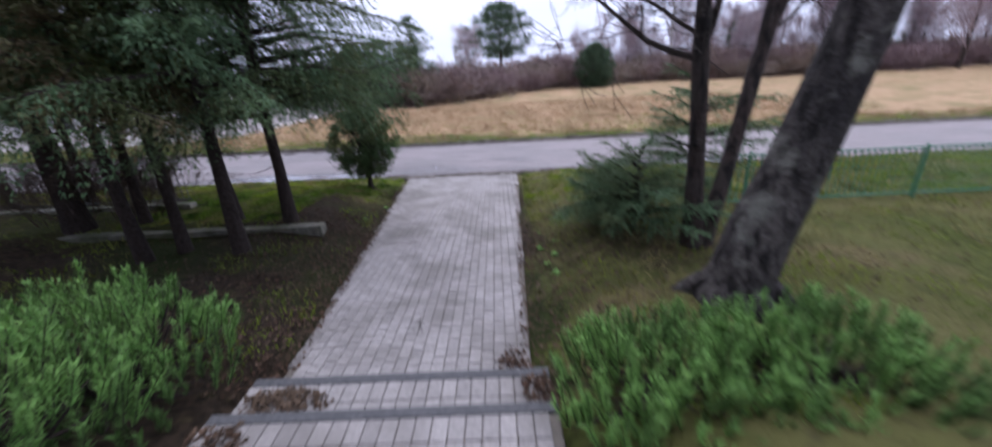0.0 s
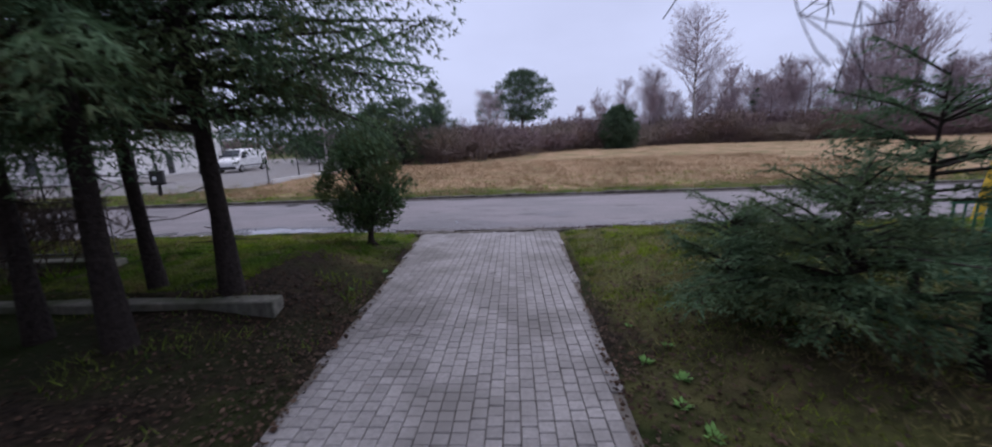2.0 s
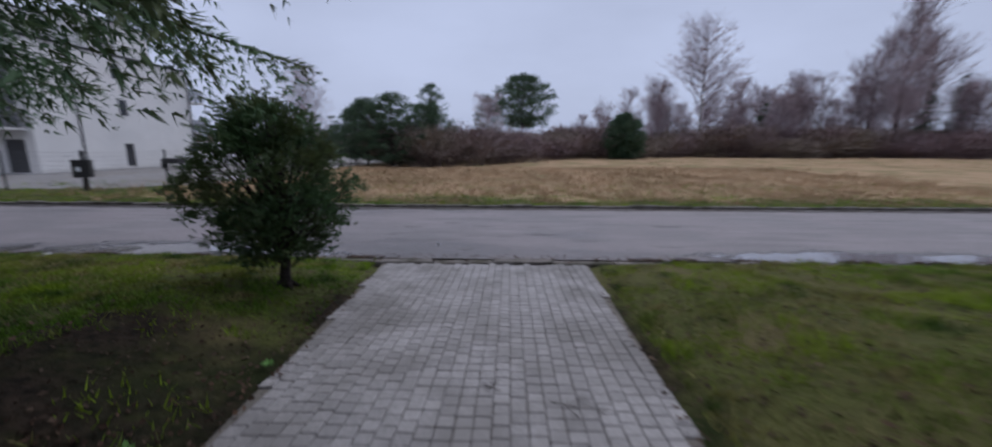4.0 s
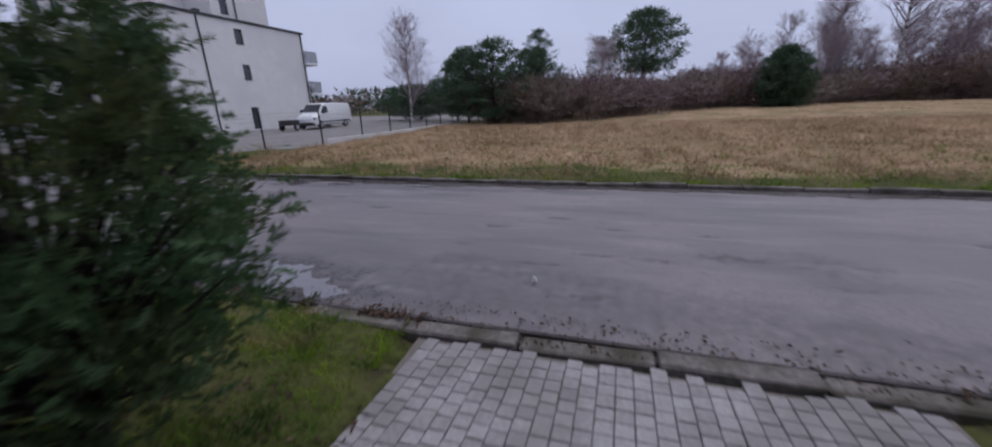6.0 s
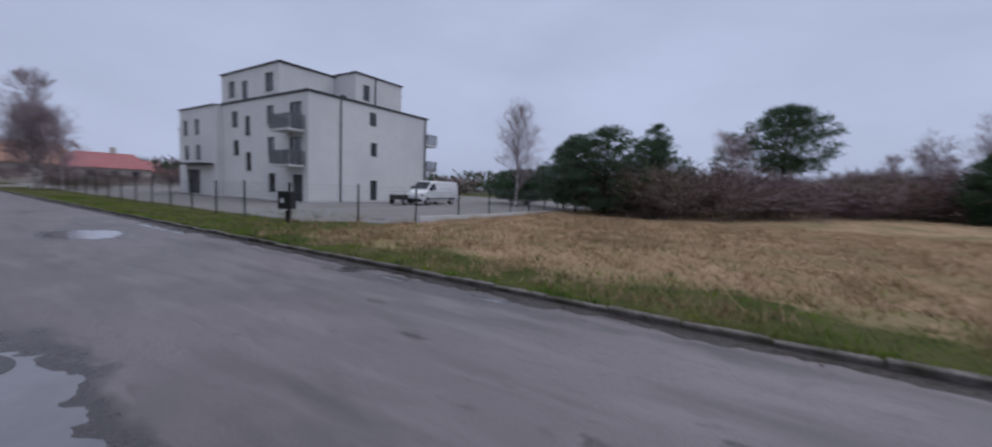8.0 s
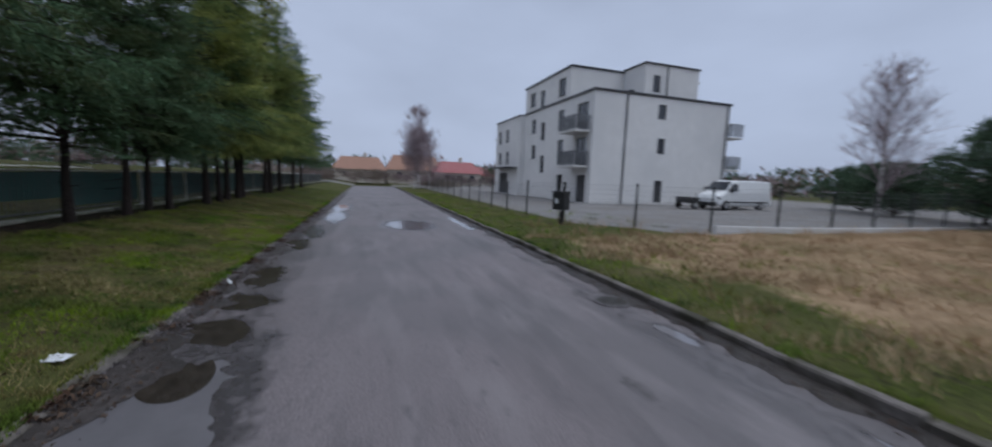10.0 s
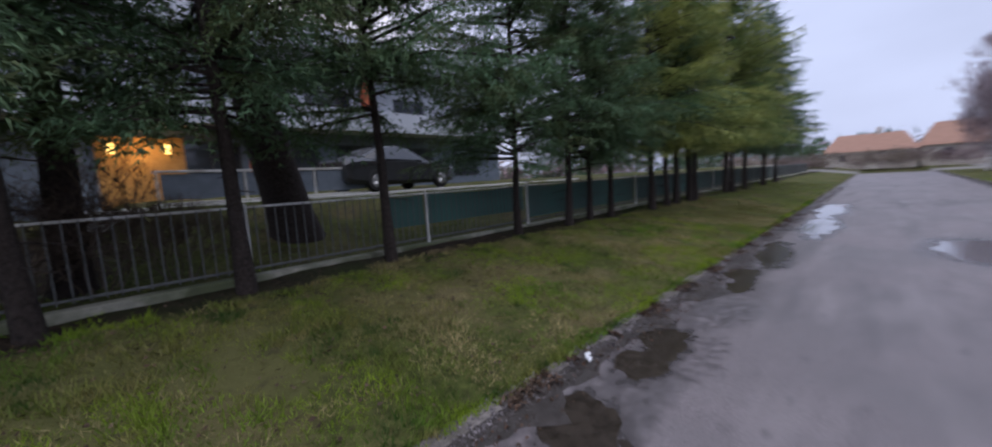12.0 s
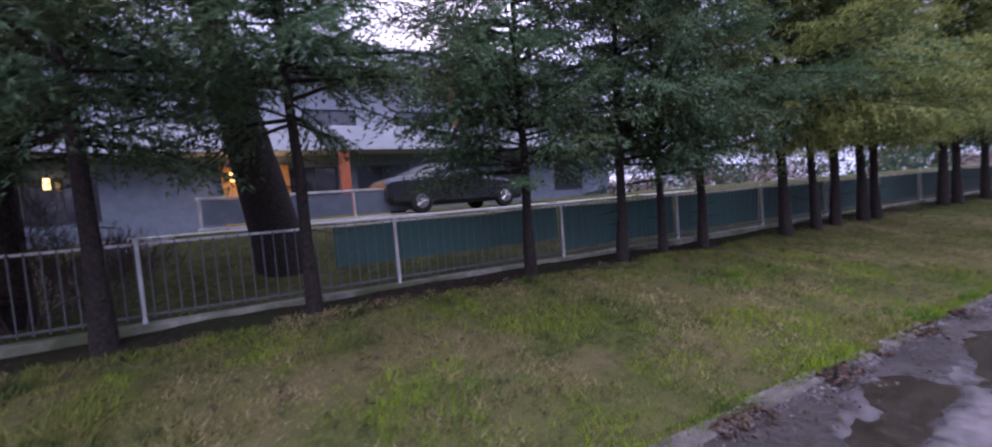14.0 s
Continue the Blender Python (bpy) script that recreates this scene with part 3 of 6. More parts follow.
def gutter():
    s = Soup()
    r = random.Random(3)
    for x0, x1, ya, yb, n in ((-40, 16, -0.05, 0.42, 9000), (-40, 30, ROAD - 0.3, ROAD, 3200)):
        for _ in range(n):
            x = r.uniform(x0, x1)
            e = abs(r.gauss(0, 0.5))
            y = ya + min(e, 1) * (yb - ya) if ya < 1 else yb - min(e, 1) * (yb - ya)
            z = r.uniform(0.0, 0.012)
            a, l = r.uniform(0, 6.3), r.uniform(0.006, 0.026)
            c, d = math.cos(a) * l, math.sin(a) * l
            s.quad((x + c, y + d, z), (x - d * 0.6, y + c * 0.6, z + 0.018), (x - c, y - d, z), (x + d * 0.6, y - c * 0.6, z + 0.012))
    for _ in range(9000):
        x = r.uniform(-24, 8)
        if noise.noise(Vector((x * 1.7, 3, 1))) + 0.5 * noise.noise(Vector((x * 6, 1, 4))) < 0.02 or path_left(0) < x < path_right(0):
            continue
        y = 0.0 + abs(r.gauss(0, 0.1))
        z = 0.02 + r.uniform(0.0, 0.035) * max(0, 1 - 4 * max(y, 0))
        a, l = r.uniform(0, 6.3), r.uniform(0.012, 0.04)
        c, d = math.cos(a) * l, math.sin(a) * l
        s.quad((x + c, y + d, z + r.uniform(0, 0.03)), (x - d * 0.45, y + c * 0.45, z + 0.02), (x - c, y - d, z), (x + d * 0.45, y - c * 0.45, z + 0.012))
    ob = part("gutter_debris", s, M["leaf"])
    tagged(ob, "wet leaves and grit along the road edge", "debris", kind="stuff")
    s = Soup()
    for _ in range(6500):
        x = -9 - 21 * r.random() ** 1.4 + r.gauss(0, 0.8)
        y = 0.1 + r.gauss(0, 0.07)
        if y < -0.12:
            continue
        z = 0.03 - 0.12 * max(y, 0) + r.uniform(0, 0.012)
        l = r.uniform(0.006, 0.024)
        p = [(x + r.uniform(-l, l), y + r.uniform(-l, l), z + r.uniform(-0.5, 0.8) * l) for _ in range(4)]
        n = len(s.v)
        s.v += p
        s.f += [(n, n + 1, n + 2), (n, n + 2, n + 3), (n, n + 3, n + 1), (n + 1, n + 3, n + 2)]
    tagged(part("gutter_grit", s, M["grit"]), "loose pale grit and stones along the kerb", "gravel", kind="stuff")
    s = Soup()
    for ya, w, side in ((0.08, 0.34, 1), (ROAD, 0.26, -1)):
        xs = np.arange(-45, 30, 0.1)
        b = len(s.v)
        for x in xs:
            ww = w * max(0.35, 0.8 + 1.1 * noise.noise(Vector((x * 0.9, ya, 4))) + 0.7 * noise.noise(Vector((x * 2.7, ya, 1))) + 0.35 * noise.noise(Vector((x * 8, ya, 7))))
            if ya < 1 and x > -4.2:
                ww = min(ww, 0.12)
            s.v += [(x, ya, 0.028), (x, ya + side * ww * 0.6, 0.012), (x, ya + side * ww, -0.022)]
        for i in range(len(xs) - 1):
            for k in (0, 1):
                q = (b + i * 3 + k, b + i * 3 + 3 + k, b + i * 3 + 4 + k, b + i * 3 + 1 + k)
                s.f.append(q if side < 0 else q[::-1])
    ob = part("gutter_mud", s, M["mud"], smooth=True)
    tagged(ob, "dark wet mud in the road gutter", "mud", kind="stuff")


gutter()


def kerb_row(name, y0, y1, top, label):
    root = tagged(new(name), label, "kerb", kind="structure")
    shapes = []
    for k in range(4):
        b = bevel_box(-0.49, 0.49, (y0 - y1) / 2, (y1 - y0) / 2, -0.2, 0.0, 0.018, 1)
        r = random.Random(k)
        b.v = [(x + r.uniform(-0.006, 0.006), y + r.uniform(-0.006, 0.006), z + (r.uniform(-0.01, 0.006) if z > -0.1 else 0)) for x, y, z in b.v]
        shapes.append(b)
    meshes = [b.mesh("kerbstone", M["kerb"]) for b in shapes]
    r = random.Random(len(name))
    rest = Soup()
    for i in range(-67, 80):
        m = pose(i + 0.5, (y0 + y1) / 2 + r.uniform(-0.012, 0.012), top + r.uniform(-0.02, 0.015), r.uniform(-2, 2), r.uniform(-0.6, 0.6), r.uniform(-0.5, 0.5))
        if -36 <= i < 16:
            ob = new("kerbstone", meshes[i % 4])
            ob.parent = root
            ob.matrix_basis = m
        else:
            rest.add(shapes[i % 4], m)
    tagged(part("kerbstone_row", rest, M["kerb"], root), kind="stuff")


kerb_row("kerb_south", -0.09, 0.085, 0.03, "low worn concrete kerb along the lawn")
kerb_row("kerb_north", ROAD, ROAD + 0.14, 0.11, "raised grey concrete kerb along the dry field")

mh = thing("manhole_cover", "round cast iron manhole cover in asphalt", "manhole cover", (-9.26, 5.55, -0.012))
s = Soup()
s.tube([(0, 0, -0.03), (0, 0, 0.01)], [0.28, 0.28], 28, True)
part("frame_ring", s, M["asphalt_dark"], mh)
s = Soup()
s.tube([(0, 0, -0.03), (0, 0, 0.016)], [0.23, 0.225], 24, True)
for k in range(-4, 5):
    for j in range(-4, 5):
        if k * k + j * j < 12:
            s.box(k * 0.055 - 0.016, k * 0.055 + 0.016, j * 0.055 - 0.016, j * 0.055 + 0.016, 0.016, 0.021)
part("lid", s, M["iron"], mh)


# ---- yard walls and fences ----
def plinth(name, pts, base_low, top, label, material="plinth"):
    """A low concrete wall along a line of points."""
    s = Soup()
    for (xa, ya), (xb, yb) in zip(pts, pts[1:]):
        d = Vector((xb - xa, yb - ya, 0))
        L = d.length
        b = bevel_box(0, L, -0.11, 0.11, base_low, top, 0.012, 1)
        s.add(b, Matrix.Translation((xa, ya, 0)) @ Matrix.Rotation(math.atan2(d.y, d.x), 4, 'Z'))
    return tagged(part(name, s, M[material]), label, "plinth", kind="structure")


FY = -3.98
plinth("wall_fence_base", ((-6.6, FY), (-20, FY), (-45, FY), (-66, FY)), 0.2, 0.64, "mossy concrete plinth under the railing")
plinth("wall_yard_base", ((-3.17, -5.55), (-8.4, -5.55)), 0.1, 0.585, "low mossy concrete wall end beside path", "wall_old")


def railing(name, x0, x1, y, base, top, bar_gap, bar_mat, post_mat, post_gap, label, first_post=0.0, bar_r=0.009, rail_mat=None):
    root = thing(name, label, "fence", (x0, y, base))
    L = abs(x1 - x0)
    sgn = 1 if x1 > x0 else -1
    h = top - base
    for z, m in ((0.09, bar_mat), (h - 0.03, rail_mat or post_mat)):
        part("rail", bevel_box(min(0, sgn * L), max(0, sgn * L), -0.014, 0.014, z - 0.015, z + 0.015, 0.004, 1), m, root)
    pm = bevel_box(-0.021, 0.021, -0.021, 0.021, -0.25, h + 0.02, 0.006, 1).mesh("post", post_mat)
    k = first_post
    while k < L:
        ob = part("post", pm, None, root)
        ob.location = (sgn * k, 0, 0)
        k += post_gap
    b = Soup()
    b.tube([(0, 0, 0.05), (0, 0, h - 0.02)], [bar_r, bar_r], 5, True)
    bm_ = b.mesh("bar", bar_mat)
    far = Soup()
    n = int(L / bar_gap)
    for i in range(n):
        if i < 150:
            ob = part("bar", bm_, None, root)
            ob.location = (sgn * (i + 0.5) * bar_gap, 0.02, 0)
        else:
            far.add(b, Matrix.Translation((sgn * (i + 0.5) * bar_gap, 0.02, 0)))
    if far.v:
        tagged(part("bars_beyond", far, bar_mat, root), kind="stuff")
    return root


railing("street_fence", -6.6, -64, FY, 0.64, 1.58, 0.125, M["rail"], M["post_white"], 2.9, "grey steel railing with pale posts on a plinth", 2.83, rail_mat=M["post_white"])
railing("green_fence", 3.75, 24, -5.62, 0.6, 1.5, 0.11, M["green_paint"], M["green_paint"], 2.9, "green painted steel bar fence", 0.4, bar_r=0.012)
screen = thing("privacy_screen", "dark green privacy screen tied behind the railing", "screen")
for i in range(19):
    nets = Soup()
    xa, wide = (-12.35 - (i - 1) * 2.9, 2.82) if i else (-11.5, 0.8)
    lo = 0.98 if i < 2 else 0.78
    for k in range(9):
        x = xa - wide * k / 8
        for j in range(4):
            nets.v.append((x, FY - 0.045 + 0.02 * noise.noise(Vector((x * 2.5, j * 1.3, 2))), lo + (1.53 - lo) * j / 3 - (0.02 * math.sin(k / 8 * math.pi) if j == 3 else 0)))
    for k in range(8):
        for j in range(3):
            nets.f.append((k * 4 + j, k * 4 + j + 1, k * 4 + 5 + j, k * 4 + 4 + j))
    part("panel", nets, M["net"], screen, smooth=True)


# ---- trees and shrubs ----
def conifer(seed, height, bare, reach, droop=0.35, gap=0.2, arms=6, blade=0.1, twigs=0.085, lift=0.12, thin=1.0, girth=1.0, hang=0.45, open_low=0.3):
    """Trunk, limbs and needles of a conifer as three Soups: uneven boughs with hanging side twigs."""
    r = random.Random(seed)
    trunk, limbs, crown = Soup(), Soup(), Soup()
    floor = bare * 0.82
    n = 9
    lean = (r.uniform(-0.03, 0.03), r.uniform(-0.03, 0.03))
    r0 = girth * ((0.0082 * height + 0.02) if height > 4 else 0.012 * height + 0.02)
    pts = [(lean[0] * height * (k / n) + r.uniform(-0.015, 0.015), lean[1] * height * (k / n) + r.uniform(-0.015, 0.015), height * k / n - 0.06) for k in range(n + 1)]
    trunk.tube(pts, [r0 * (1.35 if k == 0 else 1) * (1 - 0.93 * k / n) for k in range(n + 1)], 8)
    for k in range(int(bare * 5)):
        a, z = r.uniform(0, 6.283), r.uniform(0.3, 1.0) * bare
        q = Vector((math.cos(a), math.sin(a), r.uniform(-0.4, 0.1))) * r.uniform(0.12, 0.5)
        limbs.tube([(lean[0] * z, lean[1] * z, z), Vector((lean[0] * z, lean[1] * z, z)) + q], [0.012, 0.004], 3)
    z = bare
    while z < height - 0.1:
        f = (z - bare) / (height - bare)
        for k in range(arms if f < 0.85 else 4):
            if f < 0.3 and r.random() < open_low * (1 - f / 0.3):
                continue
            az = r.uniform(0, 6.283)
            ca, sa = math.cos(az), math.sin(az)
            lump = 1 + 0.8 * noise.noise(Vector((ca * 1.6 + seed, sa * 1.6, z * 0.8)))
            L = reach * ((1 - f) ** 0.72) * r.uniform(0.55, 1.12) * lump + 0.12
            up, dr = lift + 0.35 * f + r.gauss(0, 0.17), droop * r.uniform(0.5, 1.5) * (1 - 0.6 * f)
            bend = r.uniform(-0.25, 0.25)
            cx, cy = lean[0] * z, lean[1] * z
            zz = z + r.uniform(-0.12, 0.12)

            def at(s):
                w = bend * s * s * L
                return Vector((cx + ca * L * s - sa * w, cy + sa * L * s + ca * w, zz + L * (up * s - dr * s * s + 0.22 * max(0, s - 0.65) ** 2)))
            if at(1).z < floor:
                continue
            limbs.tube([at(0), at(0.5), at(1)], [0.009 + 0.012 * L, 0.006 + 0.005 * L, 0.003], 3)
            m = max(3, int(L / twigs * thin))
            for i in range(m):
                s = 0.16 + 0.84 * (i + r.random()) / m
                p = at(s)
                fwd = (at(min(s + 0.05, 1.05)) - at(s - 0.05)).normalized()
                side = Vector((-sa, ca, 0))
                tl = min((0.42 * L * (1 - s) + 0.13) * r.uniform(0.45, 1.3), 0.6)
                for sg in (-1, 1):
                    d = (fwd * 0.75 + side * sg * r.uniform(0.3, 1.0) + Vector((0, 0, r.uniform(-hang - 0.35, 0.25)))).normalized()
                    q = 0.0
                    while q < tl:
                        o = p + d * q + Vector((0, 0, -hang * q * q / max(tl, 0.05)))
                        if o.z < floor:
                            break
                        for _ in range(3):
                            e = (d + Vector((r.uniform(-0.75, 0.75), r.uniform(-0.75, 0.75), r.uniform(-0.75, 0.5)))).normalized()
                            l = blade * r.uniform(0.6, 1.25)
                            wv = e.cross(Vector((r.uniform(-1, 1), r.uniform(-1, 1), 1))).normalized() * blade * 0.12
                            crown.tri(o - wv, o + wv, o + e * l)
                        q += blade * 0.8
        z += gap * r.uniform(0.5, 1.5)
    return trunk, limbs, crown


def set_tree(name, soups, label, at, rz, leaf, bark=None, size=1.0, category="tree", group="", names=("trunk", "branchwork", "crown"), limb_mat=None):
    root = thing(name, label, category, at, rz, group, size=size)
    part(names[0], soups[0], bark or M["bark"], root, smooth=True)
    tagged(part(names[1], soups[1], limb_mat or M["bark"], root), kind="stuff")
    part(names[2], soups[2], leaf, root)
    return root


def gz(x, y):
    return float(land(x, y))


KIND = [conifer(1, 7.6, 2.1, 2.0, gap=0.27, arms=6, thin=0.85, open_low=0.6), conifer(2, 8.4, 1.75, 2.15, gap=0.235, droop=0.3, open_low=0.4), conifer(3, 7.4, 1.55, 2.15, gap=0.2, arms=7, droop=0.25, lift=0.2, open_low=0.15),
        conifer(4, 8.8, 1.85, 2.15, gap=0.235, droop=0.35, open_low=0.35), conifer(6, 8.8, 2.45, 2.5, gap=0.31, arms=6, droop=0.3, lift=0.14, girth=1.15, hang=0.6, open_low=0.3), conifer(8, 8.0, 2.1, 2.45, gap=0.23, arms=7, droop=0.2, thin=0.95, open_low=0.5),
        conifer(9, 10.6, 2.0, 2.5, gap=0.25, droop=0.3, arms=7, thin=0.9, open_low=0.2),
        conifer(14, 8.4, 1.6, 2.7, gap=0.24, arms=7, droop=0.3, lift=0.1, thin=1.2, blade=0.075, girth=1.1, hang=0.6, open_low=0.25),
        conifer(15, 7.8, 2.6, 2.2, gap=0.33, arms=6, droop=0.34, girth=1.1, hang=0.6, open_low=0.4)]
PARTS = []
for k, leaf in ((0, "needle"), (1, "needle"), (2, "needle"), (3, "needle"), (1, "needle_yellow"), (3, "needle_yellow"), (4, "needle"), (5, "needle"), (6, "needle"), (6, "needle_yellow"), (7, "needle"), (8, "needle"), (8, "needle_brown"), (4, "needle_brown")):
    PARTS.append([KIND[k][0].mesh("trunk", M["bark"], True), KIND[k][1].mesh("branchwork", M["bark"]), KIND[k][2].mesh("crown", M[leaf])])


def row_tree(kind, x, y, rz, size, label, group="conifers along the fence"):
    root = thing("spruce_tree", label, "tree", (x, y, gz(x, y)), rz, group, size=size)
    for nm, me in zip(("trunk", "branchwork", "crown"), PARTS[kind]):
        ob = part(nm, me, None, root)
        if nm == "branchwork":
            tagged(ob, kind="stuff")
    return root


GREEN = "dark green conifer with bare lower trunk beside the fence"
YELLOW = "yellowish green conifer with bare lower trunk beside the fence"
for kind, x, y, rz, sz, lab in (
        (1, -7.5, -3.45, 10, 1.0, GREEN), (3, -9.25, -3.5, 80, 1.0, GREEN), (7, -11.2, -3.4, 200, 0.95, GREEN), (2, -14.2, -3.4, 20, 1.0, GREEN),
        (1, -15.95, -3.3, 140, 0.95, GREEN), (2, -16.9, -3.3, 250, 0.9, GREEN), (3, -17.9, -3.25, 320, 0.9, GREEN), (9, -20.5, -3.2, 60, 0.95, YELLOW),
        (0, -21.6, -3.15, 170, 1.05, GREEN), (5, -22.4, -3.15, 290, 1.05, YELLOW), (9, -23.6, -3.1, 5, 1.0, YELLOW), (5, -24.3, -3.1, 110, 1.05, YELLOW),
        (9, -28.8, -3.2, 215, 1.12, YELLOW), (4, -29.9, -3.2, 330, 1.25, YELLOW), (8, -32.0, -3.1, 75, 1.05, GREEN), (8, -36.0, -3.0, 180, 1.05, GREEN), (8, -39.5, -3.0, 250, 0.95, GREEN)):
    row_tree(kind, x, y, rz, sz, lab)
YARD = "dark shaded spruce with bare lower trunk on leaf litter"
for kind, x, y, rz, sz in ((6, -4.05, -6.5, 40, 0.95), (12, -5.1, -6.3, 150, 0.95), (10, -3.82, -5.34, 132, 1.05), (11, -4.86, -5.2, 220, 0.9), (13, -5.5, -6.6, 100, 0.9), (11, -6.7, -5.1, 30, 0.95)):
    row_tree(kind, x, y, rz, sz, YARD, "spruces left of the path")


def limbed(seed, start, direction, length, radius, depth, spread=0.6, curl=0.12, kids=(2, 3), shrink=0.72, sides=5, upward=0.25, tip=0.004, split=(0.35, 1.0), flat=-1):
    """A branching bare tree as a Soup."""
    r = random.Random(seed)
    s = Soup()

    def grow(p, d, L, rad, lev):
        n = 4 if lev > 1 else 3
        pts, rr = [p.copy()], [rad]
        q, dd = p.copy(), d.copy()
        marks = []
        for i in range(n):
            dd = (dd + Vector((r.gauss(0, curl), r.gauss(0, curl), r.gauss(0, curl) + upward * 0.12))).normalized()
            q = q + dd * (L / n)
            pts.append(q.copy())
            rr.append(max(rad * (1 - 0.55 * (i + 1) / n), tip))
            marks.append((q.copy(), dd.copy(), rr[-1], (i + 1) / n))
        if lev <= flat:
            w = dd.orthogonal().normalized() * max(rad, tip) * 1.15
            s.tri(p - w, p + w, pts[-1])
        else:
            s.tube(pts, rr, max(3, sides if lev > 2 else 3))
        if lev <= 0:
            return
        for _ in range(r.randint(*kids) + 1):
            q, dd, rad2, f = r.choice([m for m in marks if split[0] <= m[3] <= split[1]])
            a = Vector((r.gauss(0, 1), r.gauss(0, 1), r.gauss(0, 0.6) + upward)).normalized()
            nd = (dd * (1 - spread * 0.5) + a * spread).normalized()
            grow(q, nd, L * shrink * r.uniform(0.75, 1.15), rad2 * r.uniform(0.5, 0.8), lev - 1)
        grow(pts[-1], dd, L * shrink * r.uniform(0.8, 1.1), rr[-1] * 0.9, lev - 1)
    grow(Vector(start), Vector(direction).normalized(), length, radius, depth)
    return s


# leaning old tree on the right lawn
old = thing("leaning_tree", "thick leaning tree trunk with rough grey and black bark", "tree", (2.23, -8.7, gz(2.23, -8.7)))
s = Soup()
pts = [(-0.02, 0.0, -0.2), (0.0, 0, 0.04), (0.04, 0.0, 0.25), (0.14, 0.02, 0.7), (0.36, 0.03, 1.3), (0.62, 0.03, 2.35), (0.82, 0.05, 3.4), (1.0, 0.1, 4.6), (1.2, 0.2, 5.8), (1.4, 0.3, 7.0)]
s.tube(pts, [0.4, 0.35, 0.3, 0.27, 0.245, 0.21, 0.185, 0.15, 0.11, 0.06], 22)
s.v = [(x + 0.03 * noise.noise(Vector((x * 7, y * 7, z * 2.2))), y + 0.03 * noise.noise(Vector((x * 7 + 9, y * 7, z * 2.2))), z) for x, y, z in s.v]
for k in range(6):
    w = 0.6 + k * 1.05
    s.tube([(0.06, 0, 0.32), (math.cos(w) * 0.36, math.sin(w) * 0.36, 0.06), (math.cos(w) * 0.6, math.sin(w) * 0.6, -0.08)], [0.15, 0.11, 0.03], 7)
part("trunk", s, M["bark_grey"], old, smooth=True)
s = Soup()
for k, (b, d, L) in enumerate((((0.88, 0.07, 3.8), (-0.6, 0.5, 0.6), 1.7), ((1.0, 0.1, 4.6), (0.7, -0.3, 0.7), 1.6), ((1.2, 0.2, 5.8), (-0.5, 0.4, 0.8), 1.5))):
    s.add(limbed(40 + k, b, d, L, 0.07, 4), Matrix())
part("branchwork", s, M["bark"], old)

# forked tree with two stems
fork = thing("forked_tree", "bare tree with forked reddish brown stems and open branches", "tree", (2.5, -7.3, gz(2.5, -7.3)))
s = Soup()
left_stem = [(-0.02, 0, -0.1), (-0.03, 0.02, 0.3), (-0.06, 0.05, 0.9), (-0.1, 0.1, 1.7), (-0.16, 0.12, 2.4), (-0.22, 0.1, 3.2), (-0.25, 0.12, 4.4)]
s.tube(left_stem, [0.17, 0.13, 0.105, 0.095, 0.095, 0.07, 0.045], 12)
right_stem = [(0.1, 0, -0.1), (0.17, 0.02, 0.25), (0.36, 0.14, 0.9), (0.55, 0.3, 1.6), (0.7, 0.42, 2.2), (0.8, 0.46, 2.6), (1.2, 0.55, 3.6)]
s.tube(right_stem, [0.15, 0.115, 0.095, 0.088, 0.092, 0.075, 0.045], 12)
s.tube([(0.72, 0.43, 2.28), (0.76, 0.46, 2.8), (0.84, 0.5, 3.7)], [0.075, 0.055, 0.035], 8)
s.tube([(-0.16, 0.12, 2.35), (-0.04, 0.12, 2.8), (0.1, 0.15, 3.6)], [0.06, 0.045, 0.03], 7)
s.tube([(-0.1, 0.06, 1.3), (-0.12, 0.0, 1.34), (-0.14, -0.05, 1.36)], [0.055, 0.06, 0.05], 8, True)
part("trunk", s, M["bark_red"], fork, smooth=True)
s = Soup()
for k, (b, d, L, rad) in enumerate((((-0.16, 0.12, 2.3), (-0.95, 0.15, 0.3), 1.25, 0.045), ((-0.18, 0.12, 2.55), (-0.7, 0.4, 0.5), 1.0, 0.03), ((-0.22, 0.1, 3.2), (-0.6, 0.3, 0.5), 1.2, 0.035), ((0.1, 0.15, 3.6), (0.3, 0.1, 0.9), 1.1, 0.03),
                                   ((0.84, 0.5, 3.7), (0.0, 0.4, 0.9), 1.1, 0.03), ((1.2, 0.55, 3.6), (0.7, 0.1, 0.6), 1.2, 0.04), ((0.8, 0.46, 2.6), (0.8, 0.5, 0.2), 0.9, 0.03), ((-0.25, 0.12, 4.4), (0, 0, 1), 1.2, 0.04))):
    s.add(limbed(60 + k, b, d, L, rad, 4, spread=0.75, shrink=0.74), Matrix())
part("branchwork", s, M["bark"], fork)

# feathery conifer bushes on the right
low = conifer(11, 0.98, 0.1, 0.82, droop=0.35, gap=0.075, arms=5, blade=0.055, twigs=0.05, lift=0.4, hang=0.2, open_low=0.0)
set_tree("conifer_bush", low, "spreading feathery green conifer bush on leaf litter", (1.62, -5.75, gz(1.62, -5.75)), 20, M["needle"], category="shrub", names=("stem", "branchwork", "foliage"))
low3 = conifer(13, 1.25, 0.12, 1.05, droop=0.35, gap=0.085, arms=5, blade=0.055, twigs=0.05, lift=0.35, hang=0.2, open_low=0.0)
set_tree("conifer_bush", low3, "feathery dark green conifer bush beside the forked tree", (1.9, -6.72, gz(1.9, -6.72)), 120, M["needle"], category="shrub", names=("stem", "branchwork", "foliage"))
